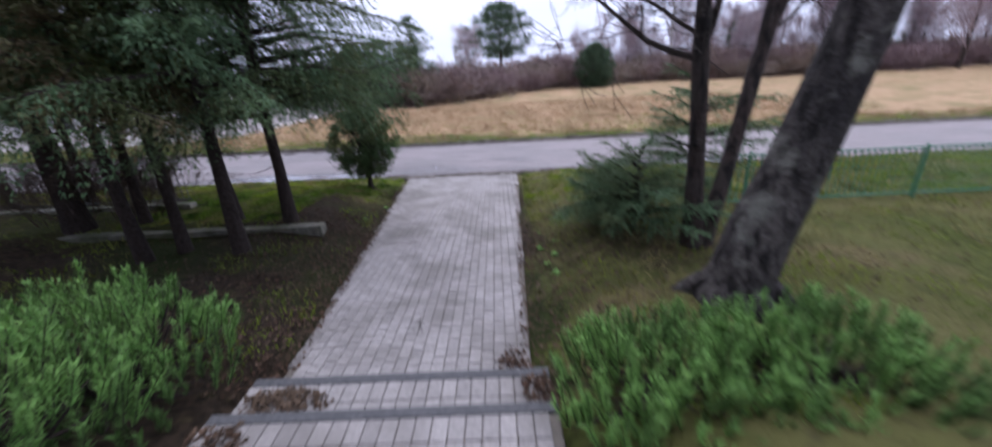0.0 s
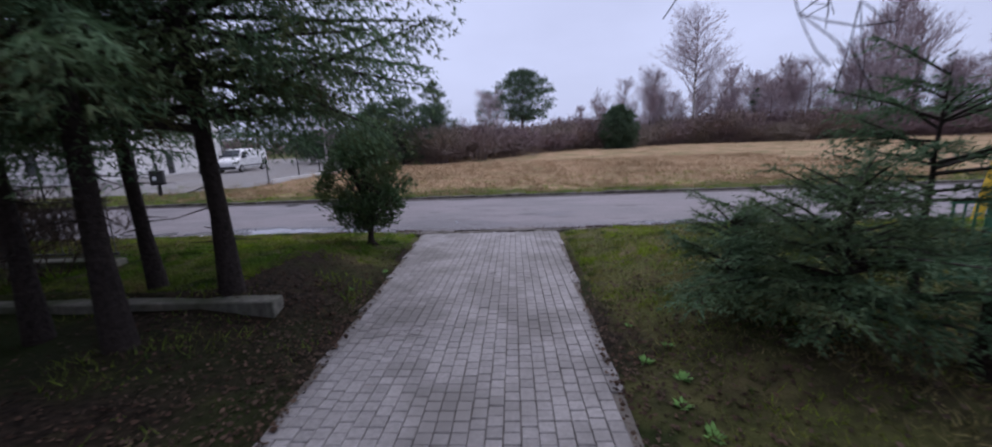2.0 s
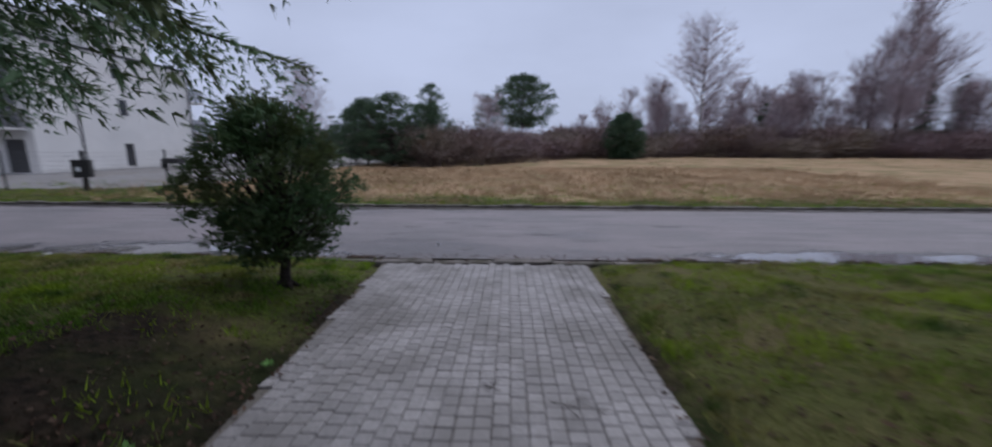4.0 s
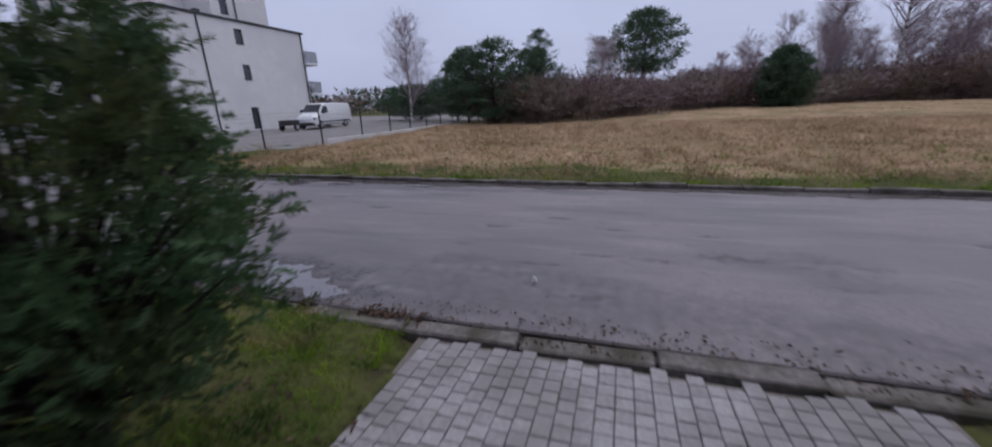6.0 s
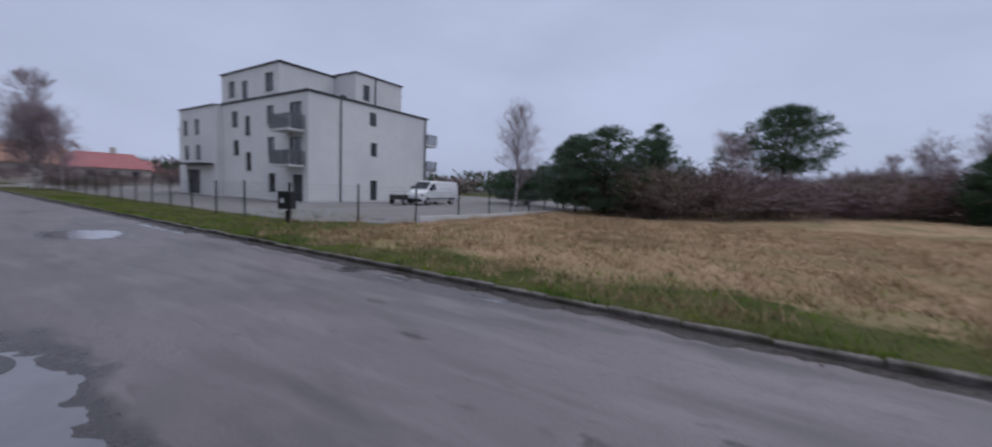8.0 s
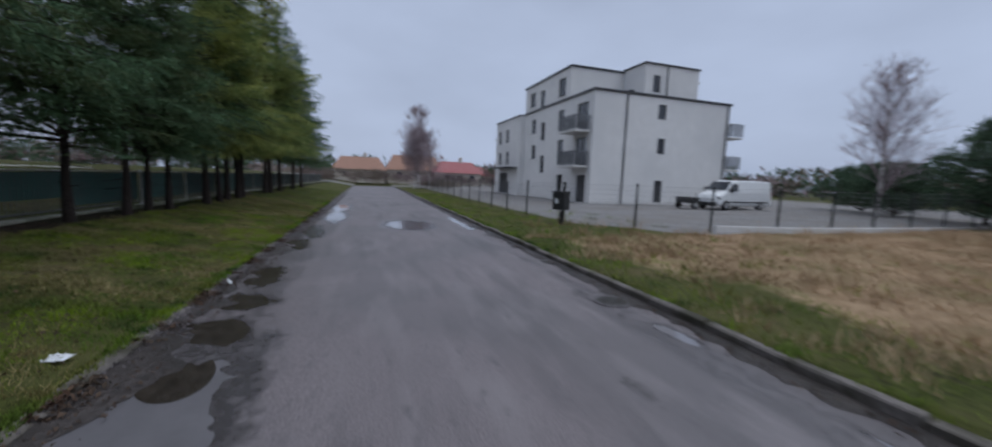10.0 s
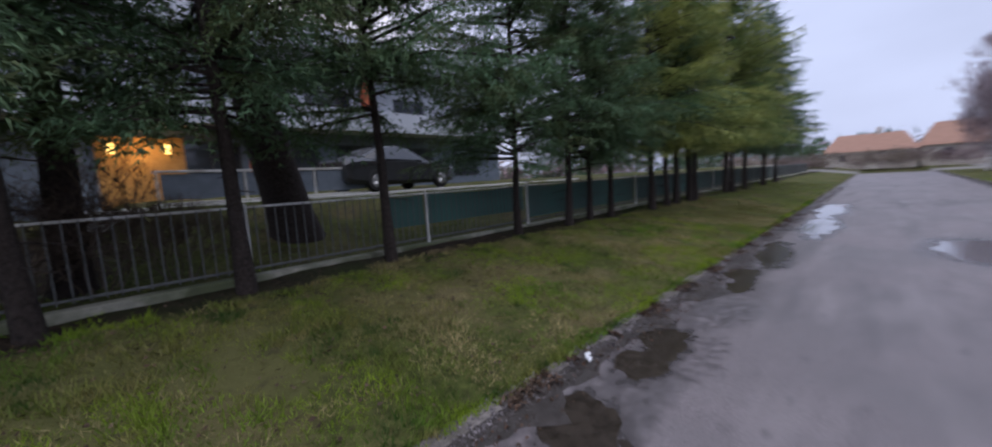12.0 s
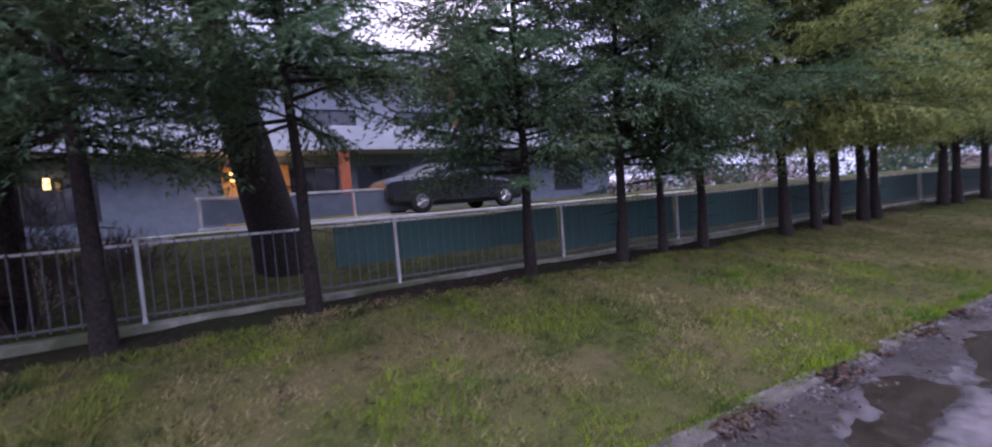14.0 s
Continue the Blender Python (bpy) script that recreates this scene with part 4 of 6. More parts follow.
low2 = conifer(12, 2.15, 0.5, 1.1, droop=0.3, gap=0.16, arms=5, blade=0.065, twigs=0.06, lift=0.25, hang=0.25)
set_tree("young_spruce", low2, "young dark green spruce with drooping boughs", (3.0, -6.15, gz(3.0, -6.15)), 70, M["needle"], category="tree")


# thuja beside the road
def thuja(seed, height=2.2, reach=0.86):
    r = random.Random(seed)
    trunk, limbs, crown = Soup(), Soup(), Soup()
    trunk.tube([(0, 0, -0.1), (0.01, 0, 0.18), (0.03, 0.02, 0.4)], [0.085, 0.06, 0.055], 9)
    for k in range(4):
        a = k * 1.57 + r.uniform(0, 1)
        trunk.tube([(math.cos(a) * 0.03, math.sin(a) * 0.03, 0.06), (math.cos(a) * 0.16, math.sin(a) * 0.16, -0.03)], [0.045, 0.012], 5)
    for k in range(1500):
        f = r.random()
        a = r.uniform(0, 6.283)
        prof = math.sin(min(1.0, f * 0.83 + 0.12) * math.pi) ** 0.54 * (1 - 0.2 * f ** 3)
        q = math.sqrt(r.uniform(0.12, 1.0))
        lump = 0.94 + 0.3 * noise.noise(Vector((math.cos(a) * 2.2, math.sin(a) * 2.2, f * 5.5)))
        R = reach * prof * q * lump
        h = 0.48 + (height - 0.5) * f - 0.1 * q * (1 - f)
        c = Vector((math.cos(a) * R, math.sin(a) * R, h))
        if noise.noise(Vector((c.x * 3.2, c.y * 3.2, c.z * 3.2))) < -0.12:
            continue
        if k % 7 == 0:
            p0 = Vector((0.02, 0.01, 0.25 + 0.5 * (h - 0.4) * r.uniform(0.4, 1)))
            limbs.tube([p0, p0.lerp(c, 0.5) + Vector((0, 0, 0.04)), c], [0.018, 0.011, 0.004], 4)
        for _ in range(9):
            out = (Vector((math.cos(a) * q, math.sin(a) * q, 0.45)) + Vector((r.gauss(0, 0.55), r.gauss(0, 0.55), r.gauss(0, 0.5)))).normalized()
            side = out.cross(Vector((r.gauss(0, 1), r.gauss(0, 1), r.gauss(0, 0.4)))).normalized()
            b = c + Vector((r.gauss(0, 0.05), r.gauss(0, 0.05), r.gauss(0, 0.05)))
            L = r.uniform(0.055, 0.11)
            for i in range(5):
                o = b + out * L * i / 5
                for sg in (-1, 1):
                    e = (out * 0.8 + side * sg * 0.75 + Vector((r.gauss(0, 0.2), r.gauss(0, 0.2), r.gauss(0, 0.2)))).normalized()
                    l = L * 0.5 * (1 - 0.1 * i) * r.uniform(0.7, 1.2)
                    crown.tri(o - out * 0.009, o + out * 0.009, o + e * l)
    return trunk, limbs, crown


set_tree("thuja_tree", thuja(5), "small round-crowned thuja tree with short trunk on lawn", (-3.46, -1.84, gz(-3.46, -1.84)), 0, M["thuja"])


# mountain pine shrubs beside the steps
def mugo(seed, rx, ry, h, n):
    r = random.Random(seed)
    stems, limbs, needles = Soup(), Soup(), Soup()
    stems.tube([(0, 0, -0.15), (0.03, 0, 0.1)], [0.05, 0.04], 7)
    for k in range(n):
        a, q = r.uniform(0, 6.283), math.sqrt(r.random())
        x, y = math.cos(a) * rx * q, math.sin(a) * ry * q
        z = h * (1 - 0.55 * q * q) * r.uniform(0.6, 1.2)
        L = r.uniform(0.18, 0.36)
        d = Vector((x * 0.35 / rx + r.gauss(0, 0.15), y * 0.35 / ry + r.gauss(0, 0.15), 1)).normalized()
        base = Vector((x, y, z - L))
        if k % 4 == 0:
            limbs.tube([(x * 0.1, y * 0.1, 0.02), (x * 0.7, y * 0.7, (z - L) * 0.45), base], [0.018, 0.012, 0.006], 4)
        limbs.tube([base, base + d * L], [0.007, 0.004], 3)
        for i in range(48):
            t = i / 48
            o = base + d * L * t
            w = r.uniform(0, 6.283)
            side = (d.orthogonal().normalized() * math.cos(w) + d.cross(d.orthogonal().normalized()) * math.sin(w))
            e = (d * r.uniform(0.55, 1.0) + side * 0.65).normalized()
            l = r.uniform(0.045, 0.08)
            ww = d.cross(e).normalized() * 0.0065
            needles.tri(o - ww, o + ww, o + e * l)
    return stems, limbs, needles


MUGO = "dense mountain pine shrub with upright bright green shoots"
for seed, x, y, rx, ry, h, n in ((1, -3.2, -9.65, 0.95, 0.85, 0.92, 330), (2, -2.95, -10.6, 0.8, 0.65, 0.95, 250), (3, 1.05, -10.05, 0.75, 0.6, 0.56, 270), (4, 2.0, -10.1, 0.75, 0.65, 0.52, 240), (5, -4.6, -10.2, 0.8, 0.8, 0.7, 220)):
    set_tree("mountain_pine", mugo(seed, rx, ry, h, n), MUGO, (x, y, gz(x, y)), 0, M["needle_fresh"], category="shrub", group="shrubs beside the steps", names=("stem", "branchwork", "foliage"))


# far side: pines, birches, thicket
def pine_tree(seed, height, bare, reach, clumps, blades=46, size=0.5):
    r = random.Random(seed)
    trunk, limbs, crown = Soup(), Soup(), Soup()
    trunk.tube([(0, 0, -0.2), (r.uniform(-0.1, 0.1), 0, height * 0.4), (r.uniform(-0.3, 0.3), 0.1, height * 0.95)], [0.02 * height, 0.015 * height, 0.03], 7)
    for k in range(clumps):
        f = r.random()
        z = bare + (height - bare) * f
        R = reach * (math.sin(math.pi * (0.16 + 0.8 * f)) ** 0.7) * r.uniform(0.25, 1.05)
        a = r.uniform(0, 6.283)
        c = Vector((math.cos(a) * R, math.sin(a) * R, z))
        if k % 3 == 0:
            limbs.tube([(0, 0, z - 0.3 * R), c * 0.6 + Vector((0, 0, z * 0.4 - 0.05)), c], [0.04, 0.025, 0.01], 4)
        for _ in range(blades):
            d = Vector((r.gauss(0, 1), r.gauss(0, 1), r.gauss(0, 0.6) + 0.35)).normalized()
            o = c + d * size * r.uniform(0.15, 0.85)
            l = size * r.uniform(0.3, 0.55)
            w = d.cross(Vector((r.gauss(0, 1), r.gauss(0, 1), r.gauss(0, 1)))).normalized() * size * 0.075
            crown.tri(o - w, o + w, o + (d + Vector((r.gauss(0, 0.3), r.gauss(0, 0.3), 0.25))).normalized() * l)
    return trunk, limbs, crown


FARPINE = "green pine tree standing behind the dry field"
set_tree("pine_tree", pine_tree(1, 14.2, 5.4, 6.2, 330, size=0.95), FARPINE, (1.6, 69, 0.3), 0, M["pine"])
set_tree("pine_tree", pine_tree(2, 13.2, 6.0, 3.6, 90, size=0.85), FARPINE, (-16.2, 72, 0.3), 0, M["pine"])
set_tree("pine_tree", pine_tree(6, 10.5, 4.0, 2.8, 70, size=0.75), FARPINE, (-4.6, 66, 0.3), 0, M["pine"])
set_tree("spruce_tree", conifer(51, 13.5, 0.8, 2.6, gap=0.42, arms=7, blade=0.34, twigs=0.3), "dark narrow spruce among bare trees behind the field", (71, 61, 0.3), 0, M["pine"])
set_tree("spruce_tree", conifer(52, 12.0, 0.8, 2.3, gap=0.42, arms=7, blade=0.34, twigs=0.3), "dark narrow spruce among bare trees behind the field", (64.5, 60, 0.3), 0, M["pine"])
set_tree("spruce_tree", conifer(53, 9.0, 0.8, 2.2, gap=0.42, arms=7, blade=0.34, twigs=0.3), "dark narrow spruce among bare trees behind the field", (41, 62, 0.3), 0, M["pine"])
for seed, x, y, h, R in ((3, -10.6, 27.0, 5.8, 2.6), (4, -13.6, 29.5, 5.6, 2.4), (7, -8.2, 30.0, 5.2, 2.3), (8, -16.5, 34, 5.0, 2.6), (9, -21.5, 36, 3.4, 2.6), (10, -25.5, 40, 3.6, 2.8)):
    set_tree("pine_tree", pine_tree(seed, h, 0.4, R * 1.15, 230, blades=60, size=0.45), "bushy dark green pine at the edge of the dry field", (x, y, 0.35), 0, M["pine"])
set_tree("cypress_tree", pine_tree(5, 5.3, 0.2, 2.5, 420, blades=56, size=0.55), "dense dark green columnar conifer behind dry field", (13.2, 43, 0.4), 0, M["pine"])


SHARED = {}


def bare_tree(name, soup, label, at, bark, rz=0.0, size=1.0, twig=None):
    root = thing(name, label, "tree", at, rz, size=size)
    key = (id(soup), bark.name)
    if key not in SHARED:
        SHARED[key] = (soup[0].mesh("trunk", bark), soup[1].mesh("branchwork", twig or M["twig"]))
    part("trunk", SHARED[key][0], None, root)
    tagged(part("branchwork", SHARED[key][1], None, root), kind="stuff")
    return root


def birch(seed, h, upward=0.5, wide=0.95, count=38, low=0.16, tip=0.015):
    """A bare tree: stem, rising limbs and a fine haze of twigs."""
    t = Soup()
    t.tube([(0, 0, -0.2), (0.05, 0, h * 0.3), (0.0, 0.05, h * 0.62), (0.05, 0.05, h * 0.85)], [0.014 * h, 0.011 * h, 0.006 * h, 0.02], 7)
    b = Soup()
    r = random.Random(seed)
    for k in range(count):
        z = h * r.uniform(low, 0.9)
        a = r.uniform(0, 6.283)
        b.add(limbed(seed * 50 + k, (0.03, 0.03, z), (math.cos(a) * wide, math.sin(a) * wide, 0.85), h * 0.16 * (1.25 - 0.7 * z / h) * r.uniform(0.7, 1.15), 0.0042 * h, 3, spread=0.62, upward=upward, tip=tip, shrink=0.8, kids=(2, 3), flat=1), Matrix())
    return t, b


BARE = "tall bare deciduous tree with fine purplish twigs"
bt = birch(1, 17)
bt2 = birch(2, 12)
bt3 = birch(3, 10, 0.2)
bt5 = birch(15, 20, 0.3, 1.2, 58, 0.18, 0.022)
bt6 = birch(16, 22, 0.7, 0.85, 48, 0.2, 0.02)
bare_tree("birch_tree", bt5, BARE, (29.8, 60, 0.3), M["birch"])
bare_tree("birch_tree", bt2, BARE, (24, 62, 0.3), M["bark_grey"], 60, 0.95)
bare_tree("birch_tree", bt6, BARE, (60.5, 60, 0.3), M["bark"], 120, 1.05)
bare_tree("birch_tree", bt6, BARE, (66.5, 62, 0.3), M["bark"], 10, 0.98)
bare_tree("birch_tree", bt6, BARE, (57, 61, 0.3), M["bark"], 230, 0.8)
bare_tree("birch_tree", bt2, BARE, (47, 58, 0.3), M["bark"], 200, 1.0)
bare_tree("birch_tree", bt2, BARE, (53, 52, 0.3), M["bark"], 20, 1.1)
bare_tree("birch_tree", bt3, BARE, (40, 56, 0.3), M["bark"], 90, 0.95)
bare_tree("birch_tree", bt5, BARE, (46, 62, 0.3), M["bark"], 90, 0.62)
bare_tree("birch_tree", bt5, BARE, (23.5, 61, 0.3), M["bark"], 40, 0.6)
bare_tree("birch_tree", bt, BARE, (75, 52, 0.3), M["bark"], 33, 1.0)
bare_tree("birch_tree", bt3, "slender bare birch with pale trunk behind the field", (-4.3, 60, 0.3), M["birch"], 10, 1.0)
bare_tree("birch_tree", birch(17, 8.6, 0.5, 0.9, 50, 0.12, 0.009), "bare birch with fine pale pink twigs", (-19.8, 31, 0.3), M["birch"], 45, 1.0)
bare_tree("birch_tree", bt2, "bare birch with white trunk at the road end", (-60, 8.6, 0.15), M["birch"], 45, 0.85)
bare_tree("birch_tree", bt3, "bare birch with white trunk at the road end", (-57, 9.8, 0.15), M["birch"], 145, 0.6)
bare_tree("birch_tree", bt3, "bare birch with white trunk at the road end", (-60.7, 9.0, 0.15), M["birch"], 15, 0.8)
bare_tree("birch_tree", bt3, "bare birch with white trunk at the road end", (-59.5, 8.2, 0.15), M["birch"], 255, 0.7)


for k, (x, y, sz) in enumerate(((20, 66, 0.8), (27, 70, 0.9), (34, 66, 0.75), (37, 62, 0.85), (43, 64, 0.8), (50, 66, 0.9), (56, 63, 0.8), (64, 62, 0.95), (70, 60, 0.9), (80, 58, 1.0), (88, 55, 0.9), (17, 72, 0.7), (66, 48, 1.0), (45, 70, 1.0), (22, 58, 0.6), (28, 64, 0.62), (32, 70, 0.7), (35, 58, 0.55), (39, 68, 0.75), (41, 60, 0.6), (46, 62, 0.7), (49, 58, 0.6), (52, 70, 0.8), (57, 56, 0.75), (61, 66, 0.85), (68, 56, 0.9), (73, 62, 0.85), (77, 50, 0.95), (84, 50, 1.0), (62, 44, 1.05), (12, 66, 0.5), (8, 70, 0.45), (-9, 58, 0.4), (15, 60, 0.45))):
    bare_tree("birch_tree", (bt2, bt3, bt)[k % 3], "bare deciduous tree with purplish twigs behind the field", (x, y, 0.3), M["bark"], k * 47, sz * (1.15, 1.25, 0.85)[k % 3])


def bare_bush(x, y, seed, size):
    root = thing("bare_bush", "leafless dark brown bush behind the railing", "shrub", (x, y, gz(x, y)), seed * 50, "bare bushes behind railing", size=size)
    for j in range(7):
        a = j * 0.9 + seed
        s = limbed(seed * 20 + j, (math.cos(a) * 0.12, math.sin(a) * 0.12, -0.08), (math.cos(a) * 0.5, math.sin(a) * 0.5, 1), 0.62, 0.014, 4, spread=0.65, upward=0.3, tip=0.0035, shrink=0.74, sides=3, kids=(2, 3), flat=1)
        part("stem", s, M["dead"], root)


for k, (x, y, sz) in enumerate(((-7.3, -4.8, 1.0), (-8.0, -5.0, 1.1), (-8.8, -4.9, 0.8), (-6.95, -4.6, 0.8))):
    bare_bush(x, y, k + 1, sz)


def thicket():
    kinds = []
    for k in range(5):
        s = Soup()
        for j in range(6):
            a = j * 1.05 + k
            s.add(limbed(200 + k * 10 + j, (math.cos(a) * 0.3, math.sin(a) * 0.3, -0.1), (math.cos(a) * 0.45, math.sin(a) * 0.45, 1), 1.25, 0.022, 3, spread=0.7, upward=0.3, tip=0.017, shrink=0.75, sides=3, kids=(2, 3), flat=2), Matrix())
        kinds.append(s)
    r = random.Random(9)
    out = Soup()
    spots = []
    for i in range(760):
        x = r.uniform(-13.5, 95)
        y0 = 28 + 21 * float(step01(-9, 20, x)) + 2.5 * math.sin(x * 0.3)
        y = y0 + abs(r.gauss(0, 1)) * 9
        spots.append((x, y, r.uniform(0.55, 1.35) * (1 + 0.012 * max(y - 30, 0)) * (0.95 + 0.35 * noise.noise(Vector((x * 0.15, y * 0.1, 1))))))
    for i in range(80):
        spots.append((r.uniform(-84, -73), r.uniform(-14, 38), r.uniform(0.5, 1.0)))
    for i in range(30):
        spots.append((r.uniform(-64, -56), r.uniform(9.8, 14), r.uniform(0.25, 0.5)))
    for x, y, sc in spots:
        k = r.choice(kinds)
        m = np.array(Matrix.Translation((x, y, 0.25)) @ Matrix.Rotation(r.uniform(0, 6.3), 4, 'Z') @ Matrix.Diagonal((sc * 1.25, sc * 1.25, sc, 1)))
        v = np.array(k.v) @ m[:3, :3].T + m[:3, 3]
        n = len(out.v)
        out.v += v.tolist()
        out.f += [tuple(i + n for i in q) for q in k.f]
    ob = part("thicket", out, M["twig_red"])
    tagged(ob, "dense bare reddish brown thicket behind the field", "bushes", kind="stuff")


thicket()


def far_woods():
    """A distant belt of mixed wood that closes the horizon."""
    r = random.Random(31)
    s, g = Soup(), Soup()
    for i in range(620):
        a = r.uniform(0, 6.283)
        d = r.uniform(95, 150)
        x, y = math.cos(a) * d - 5, math.sin(a) * d
        h = r.uniform(3, 6)
        t = g if r.random() < 0.35 else s
        for k in range(130):
            q = Vector((r.gauss(0, 2.4), r.gauss(0, 2.4), h * r.random() ** 0.8))
            w = Vector((r.gauss(0, 0.4), r.gauss(0, 0.4), r.uniform(0.2, 0.9)))
            u = Vector((r.gauss(0, 0.2), r.gauss(0, 0.2), r.gauss(0, 0.1)))
            p = Vector((x, y, 0.2)) + q
            t.tri(p - u, p + u, p + w * 1.5)
    tagged(part("far_woods", s, M["twig_red"]), "distant belt of bare wood", "woods", kind="stuff")
    tagged(part("far_conifers", g, M["pine"]), "distant dark conifers", "woods", kind="stuff")


far_woods()


# ---- grass and leaves ----
def blades(name, spots, material, label, h0, h1, width, seed, category="grass", lean=0.5):
    rg = np.random.default_rng(seed)
    n = len(spots)
    a = rg.uniform(0, 6.283, n)
    h = rg.uniform(h0, h1, n)
    tuft = np.array([noise.noise(Vector((a * 1.3, b * 1.3, seed))) + 0.8 * noise.noise(Vector((a * 5.0, b * 5.0, seed))) for a, b in spots])
    h *= np.clip(0.95 + 0.9 * tuft, 0.35, 1.9)
    sway = rg.normal(0, lean, (n, 2)) * h[:, None]
    c, d = np.cos(a) * width / 2, np.sin(a) * width / 2
    p = np.column_stack([spots, land(spots[:, 0], spots[:, 1])])
    p[:, 2] -= 0.02
    A = p + np.column_stack([c, d, np.zeros(n)])
    B = p - np.column_stack([c, d, np.zeros(n)])
    C = p + np.column_stack([sway, h])
    v = np.stack([A, B, C], 1).reshape(-1, 3)
    me = bpy.data.meshes.new(name)
    me.from_pydata(v.tolist(), [], np.arange(3 * n).reshape(n, 3).tolist())
    me.materials.append(material)
    me.update()
    return tagged(new(name, me), label, category, kind="stuff")


def scatter(n, x0, x1, y0, y1, seed, keep=None):
    rg = np.random.default_rng(seed)
    p = np.column_stack([rg.uniform(x0, x1, n), rg.uniform(y0, y1, n)])
    if keep:
        p = p[keep(p[:, 0], p[:, 1])]
    return p


def off_path(x, y, gap=0.1):
    return np.maximum(path_left(y) - x, x - path_right(y)) > gap


def patch(x, y, f, z, level):
    return np.array([noise.noise(Vector((a * f, b * f, z))) for a, b in zip(x, y)]) > level


lawn_a = scatter(125000, -20, -2.6, -3.7, -0.14, 1, lambda x, y: off_path(x, y, 0.12) & (((x < -6.5) & (y > -3.25)) | (y > -2.9)))
lawn_f = scatter(34000, -7.2, -3.9, -5.35, -2.85, 61, lambda x, y: off_path(x, y, 0.6))
lawn_b = scatter(24000, -42, -20, -3.7, -0.14, 2)
lawn_c = scatter(76000, 0.3, 14, -5.6, -0.14, 3, lambda x, y: off_path(x, y, 0.12))
lawn_d = scatter(30000, 0.6, 12, -10.5, -5.6, 4, lambda x, y: off_path(x, y, 0.35) & patch(x, y, 0.8, 3, -0.2))
lawn_e = scatter(13000, -22, -7.2, -9, -4.1, 5)
blades("lawn_grass", np.concatenate([lawn_a, lawn_b, lawn_c, lawn_d, lawn_e, lawn_f, scatter(16000, -30, -2.95, -0.15, 0.02, 62)]), M["grass"], "short patchy green lawn grass", 0.02, 0.075, 0.013, 6)
dead = np.concatenate([scatter(70000, -24, -5, -3.3, -0.14, 31, lambda x, y: patch(x, y, 0.55, 8, -0.3)), scatter(80000, 0.4, 11, -10, -0.3, 32, lambda x, y: off_path(x, y, 0.2) & patch(x, y, 0.5, 2, -0.25))])
dead = np.concatenate([dead, scatter(60000, -26, -10.0, -3.4, -0.1, 34, lambda x, y: patch(x, y, 0.45, 5, -0.25)), scatter(16000, -10, -6, -3.4, -0.1, 35, lambda x, y: patch(x, y, 0.7, 5, 0.1))])
blades("faded_grass", dead, M["faded"], "faded straw-coloured grass in lawn", 0.02, 0.07, 0.012, 33, lean=0.8)
clump = np.concatenate([scatter(36000, -9.8, -2.6, -3.3, -0.1, 51, lambda x, y: off_path(x, y, 0.15) & patch(x, y, 2.3, 4, 0.12)), scatter(60000, 0.3, 10, -5.5, -0.1, 52, lambda x, y: off_path(x, y, 0.15) & patch(x, y, 2.3, 5, 0.1))])
blades("grass_clumps", clump, M["grass"], "longer clumps of green grass in lawn", 0.04, 0.11, 0.015, 53)
lit = scatter(11000, -8, -2.2, -9.4, -2.2, 7, lambda x, y: off_path(x, y, 0.1) & patch(x, y, 0.9, 6, 0.02))
blades("sparse_grass", lit, M["grass"], "sparse green weeds in the leaf litter", 0.03, 0.1, 0.016, 8)
verge = np.concatenate([scatter(24000, -45, 30, ROAD + 0.1, ROAD + 2.6, 9), scatter(9000, -30, 12, ROAD + 0.06, ROAD + 0.35, 63, lambda x, y: patch(x, y, 1.5, 9, -0.1))])
blades("verge_grass", verge, M["grass"], "rough green verge grass beside kerb", 0.03, 0.13, 0.02, 10)
field_a = scatter(130000, -15, 20, ROAD + 2.0, 26, 11, lambda x, y: ((y > ROAD + 2.9) | ((y > ROAD + 0.8) & patch(x, y, 0.8, 12, 0.0))) & (x > -14.6 - 3.2 * step01(13.7, 9.4, y)))
field_b = scatter(36000, -12, 70, 24, 52, 12)
blades("dry_grass", np.concatenate([field_a, field_b]), M["straw"], "tall matted dry yellow grass", 0.04, 0.17, 0.024, 13, lean=1.3)
strip = scatter(26000, -15, 30, ROAD + 0.5, ROAD + 3.0, 14, lambda x, y: patch(x, y, 0.7, 4, 0.05))
blades("dry_verge_grass", strip, M["straw"], "thin dry grass on the verge", 0.06, 0.22, 0.02, 15)


tuft = scatter(60000, -19, 22, ROAD + 0.9, 24, 41, lambda x, y: patch(x, y, 1.1, 7, 0.22) & (x > -14.4 - 3.6 * step01(13.7, 9.4, y)))
blades("grass_tussocks", tuft, M["straw"], "tall dry grass tussocks in the field", 0.14, 0.42, 0.022, 42, lean=0.55)
weeds = scatter(26000, -24, 20, ROAD + 0.2, 13, 43, lambda x, y: patch(x, y, 1.6, 2, 0.2))
blades("field_weeds", weeds, M["grass"], "clumps of green weeds on the verge", 0.05, 0.2, 0.024, 44)


def leaves(name, p, seed, label, lift=0.012):
    r = random.Random(seed)
    s = Soup()
    zz = land(p[:, 0], p[:, 1])
    for (x, y), z in zip(p, zz):
        z += lift
        a, l = r.uniform(0, 6.3), r.uniform(0.01, 0.028)
        c, d = math.cos(a) * l, math.sin(a) * l
        s.quad((x + c, y + d, z + r.uniform(0, 0.02)), (x - d * 0.55, y + c * 0.55, z + r.uniform(0, 0.025)), (x - c, y - d, z + r.uniform(0, 0.02)), (x + d * 0.55, y - c * 0.55, z))
    tagged(part(name, s, M["leaf"]), label, "leaves", kind="stuff")


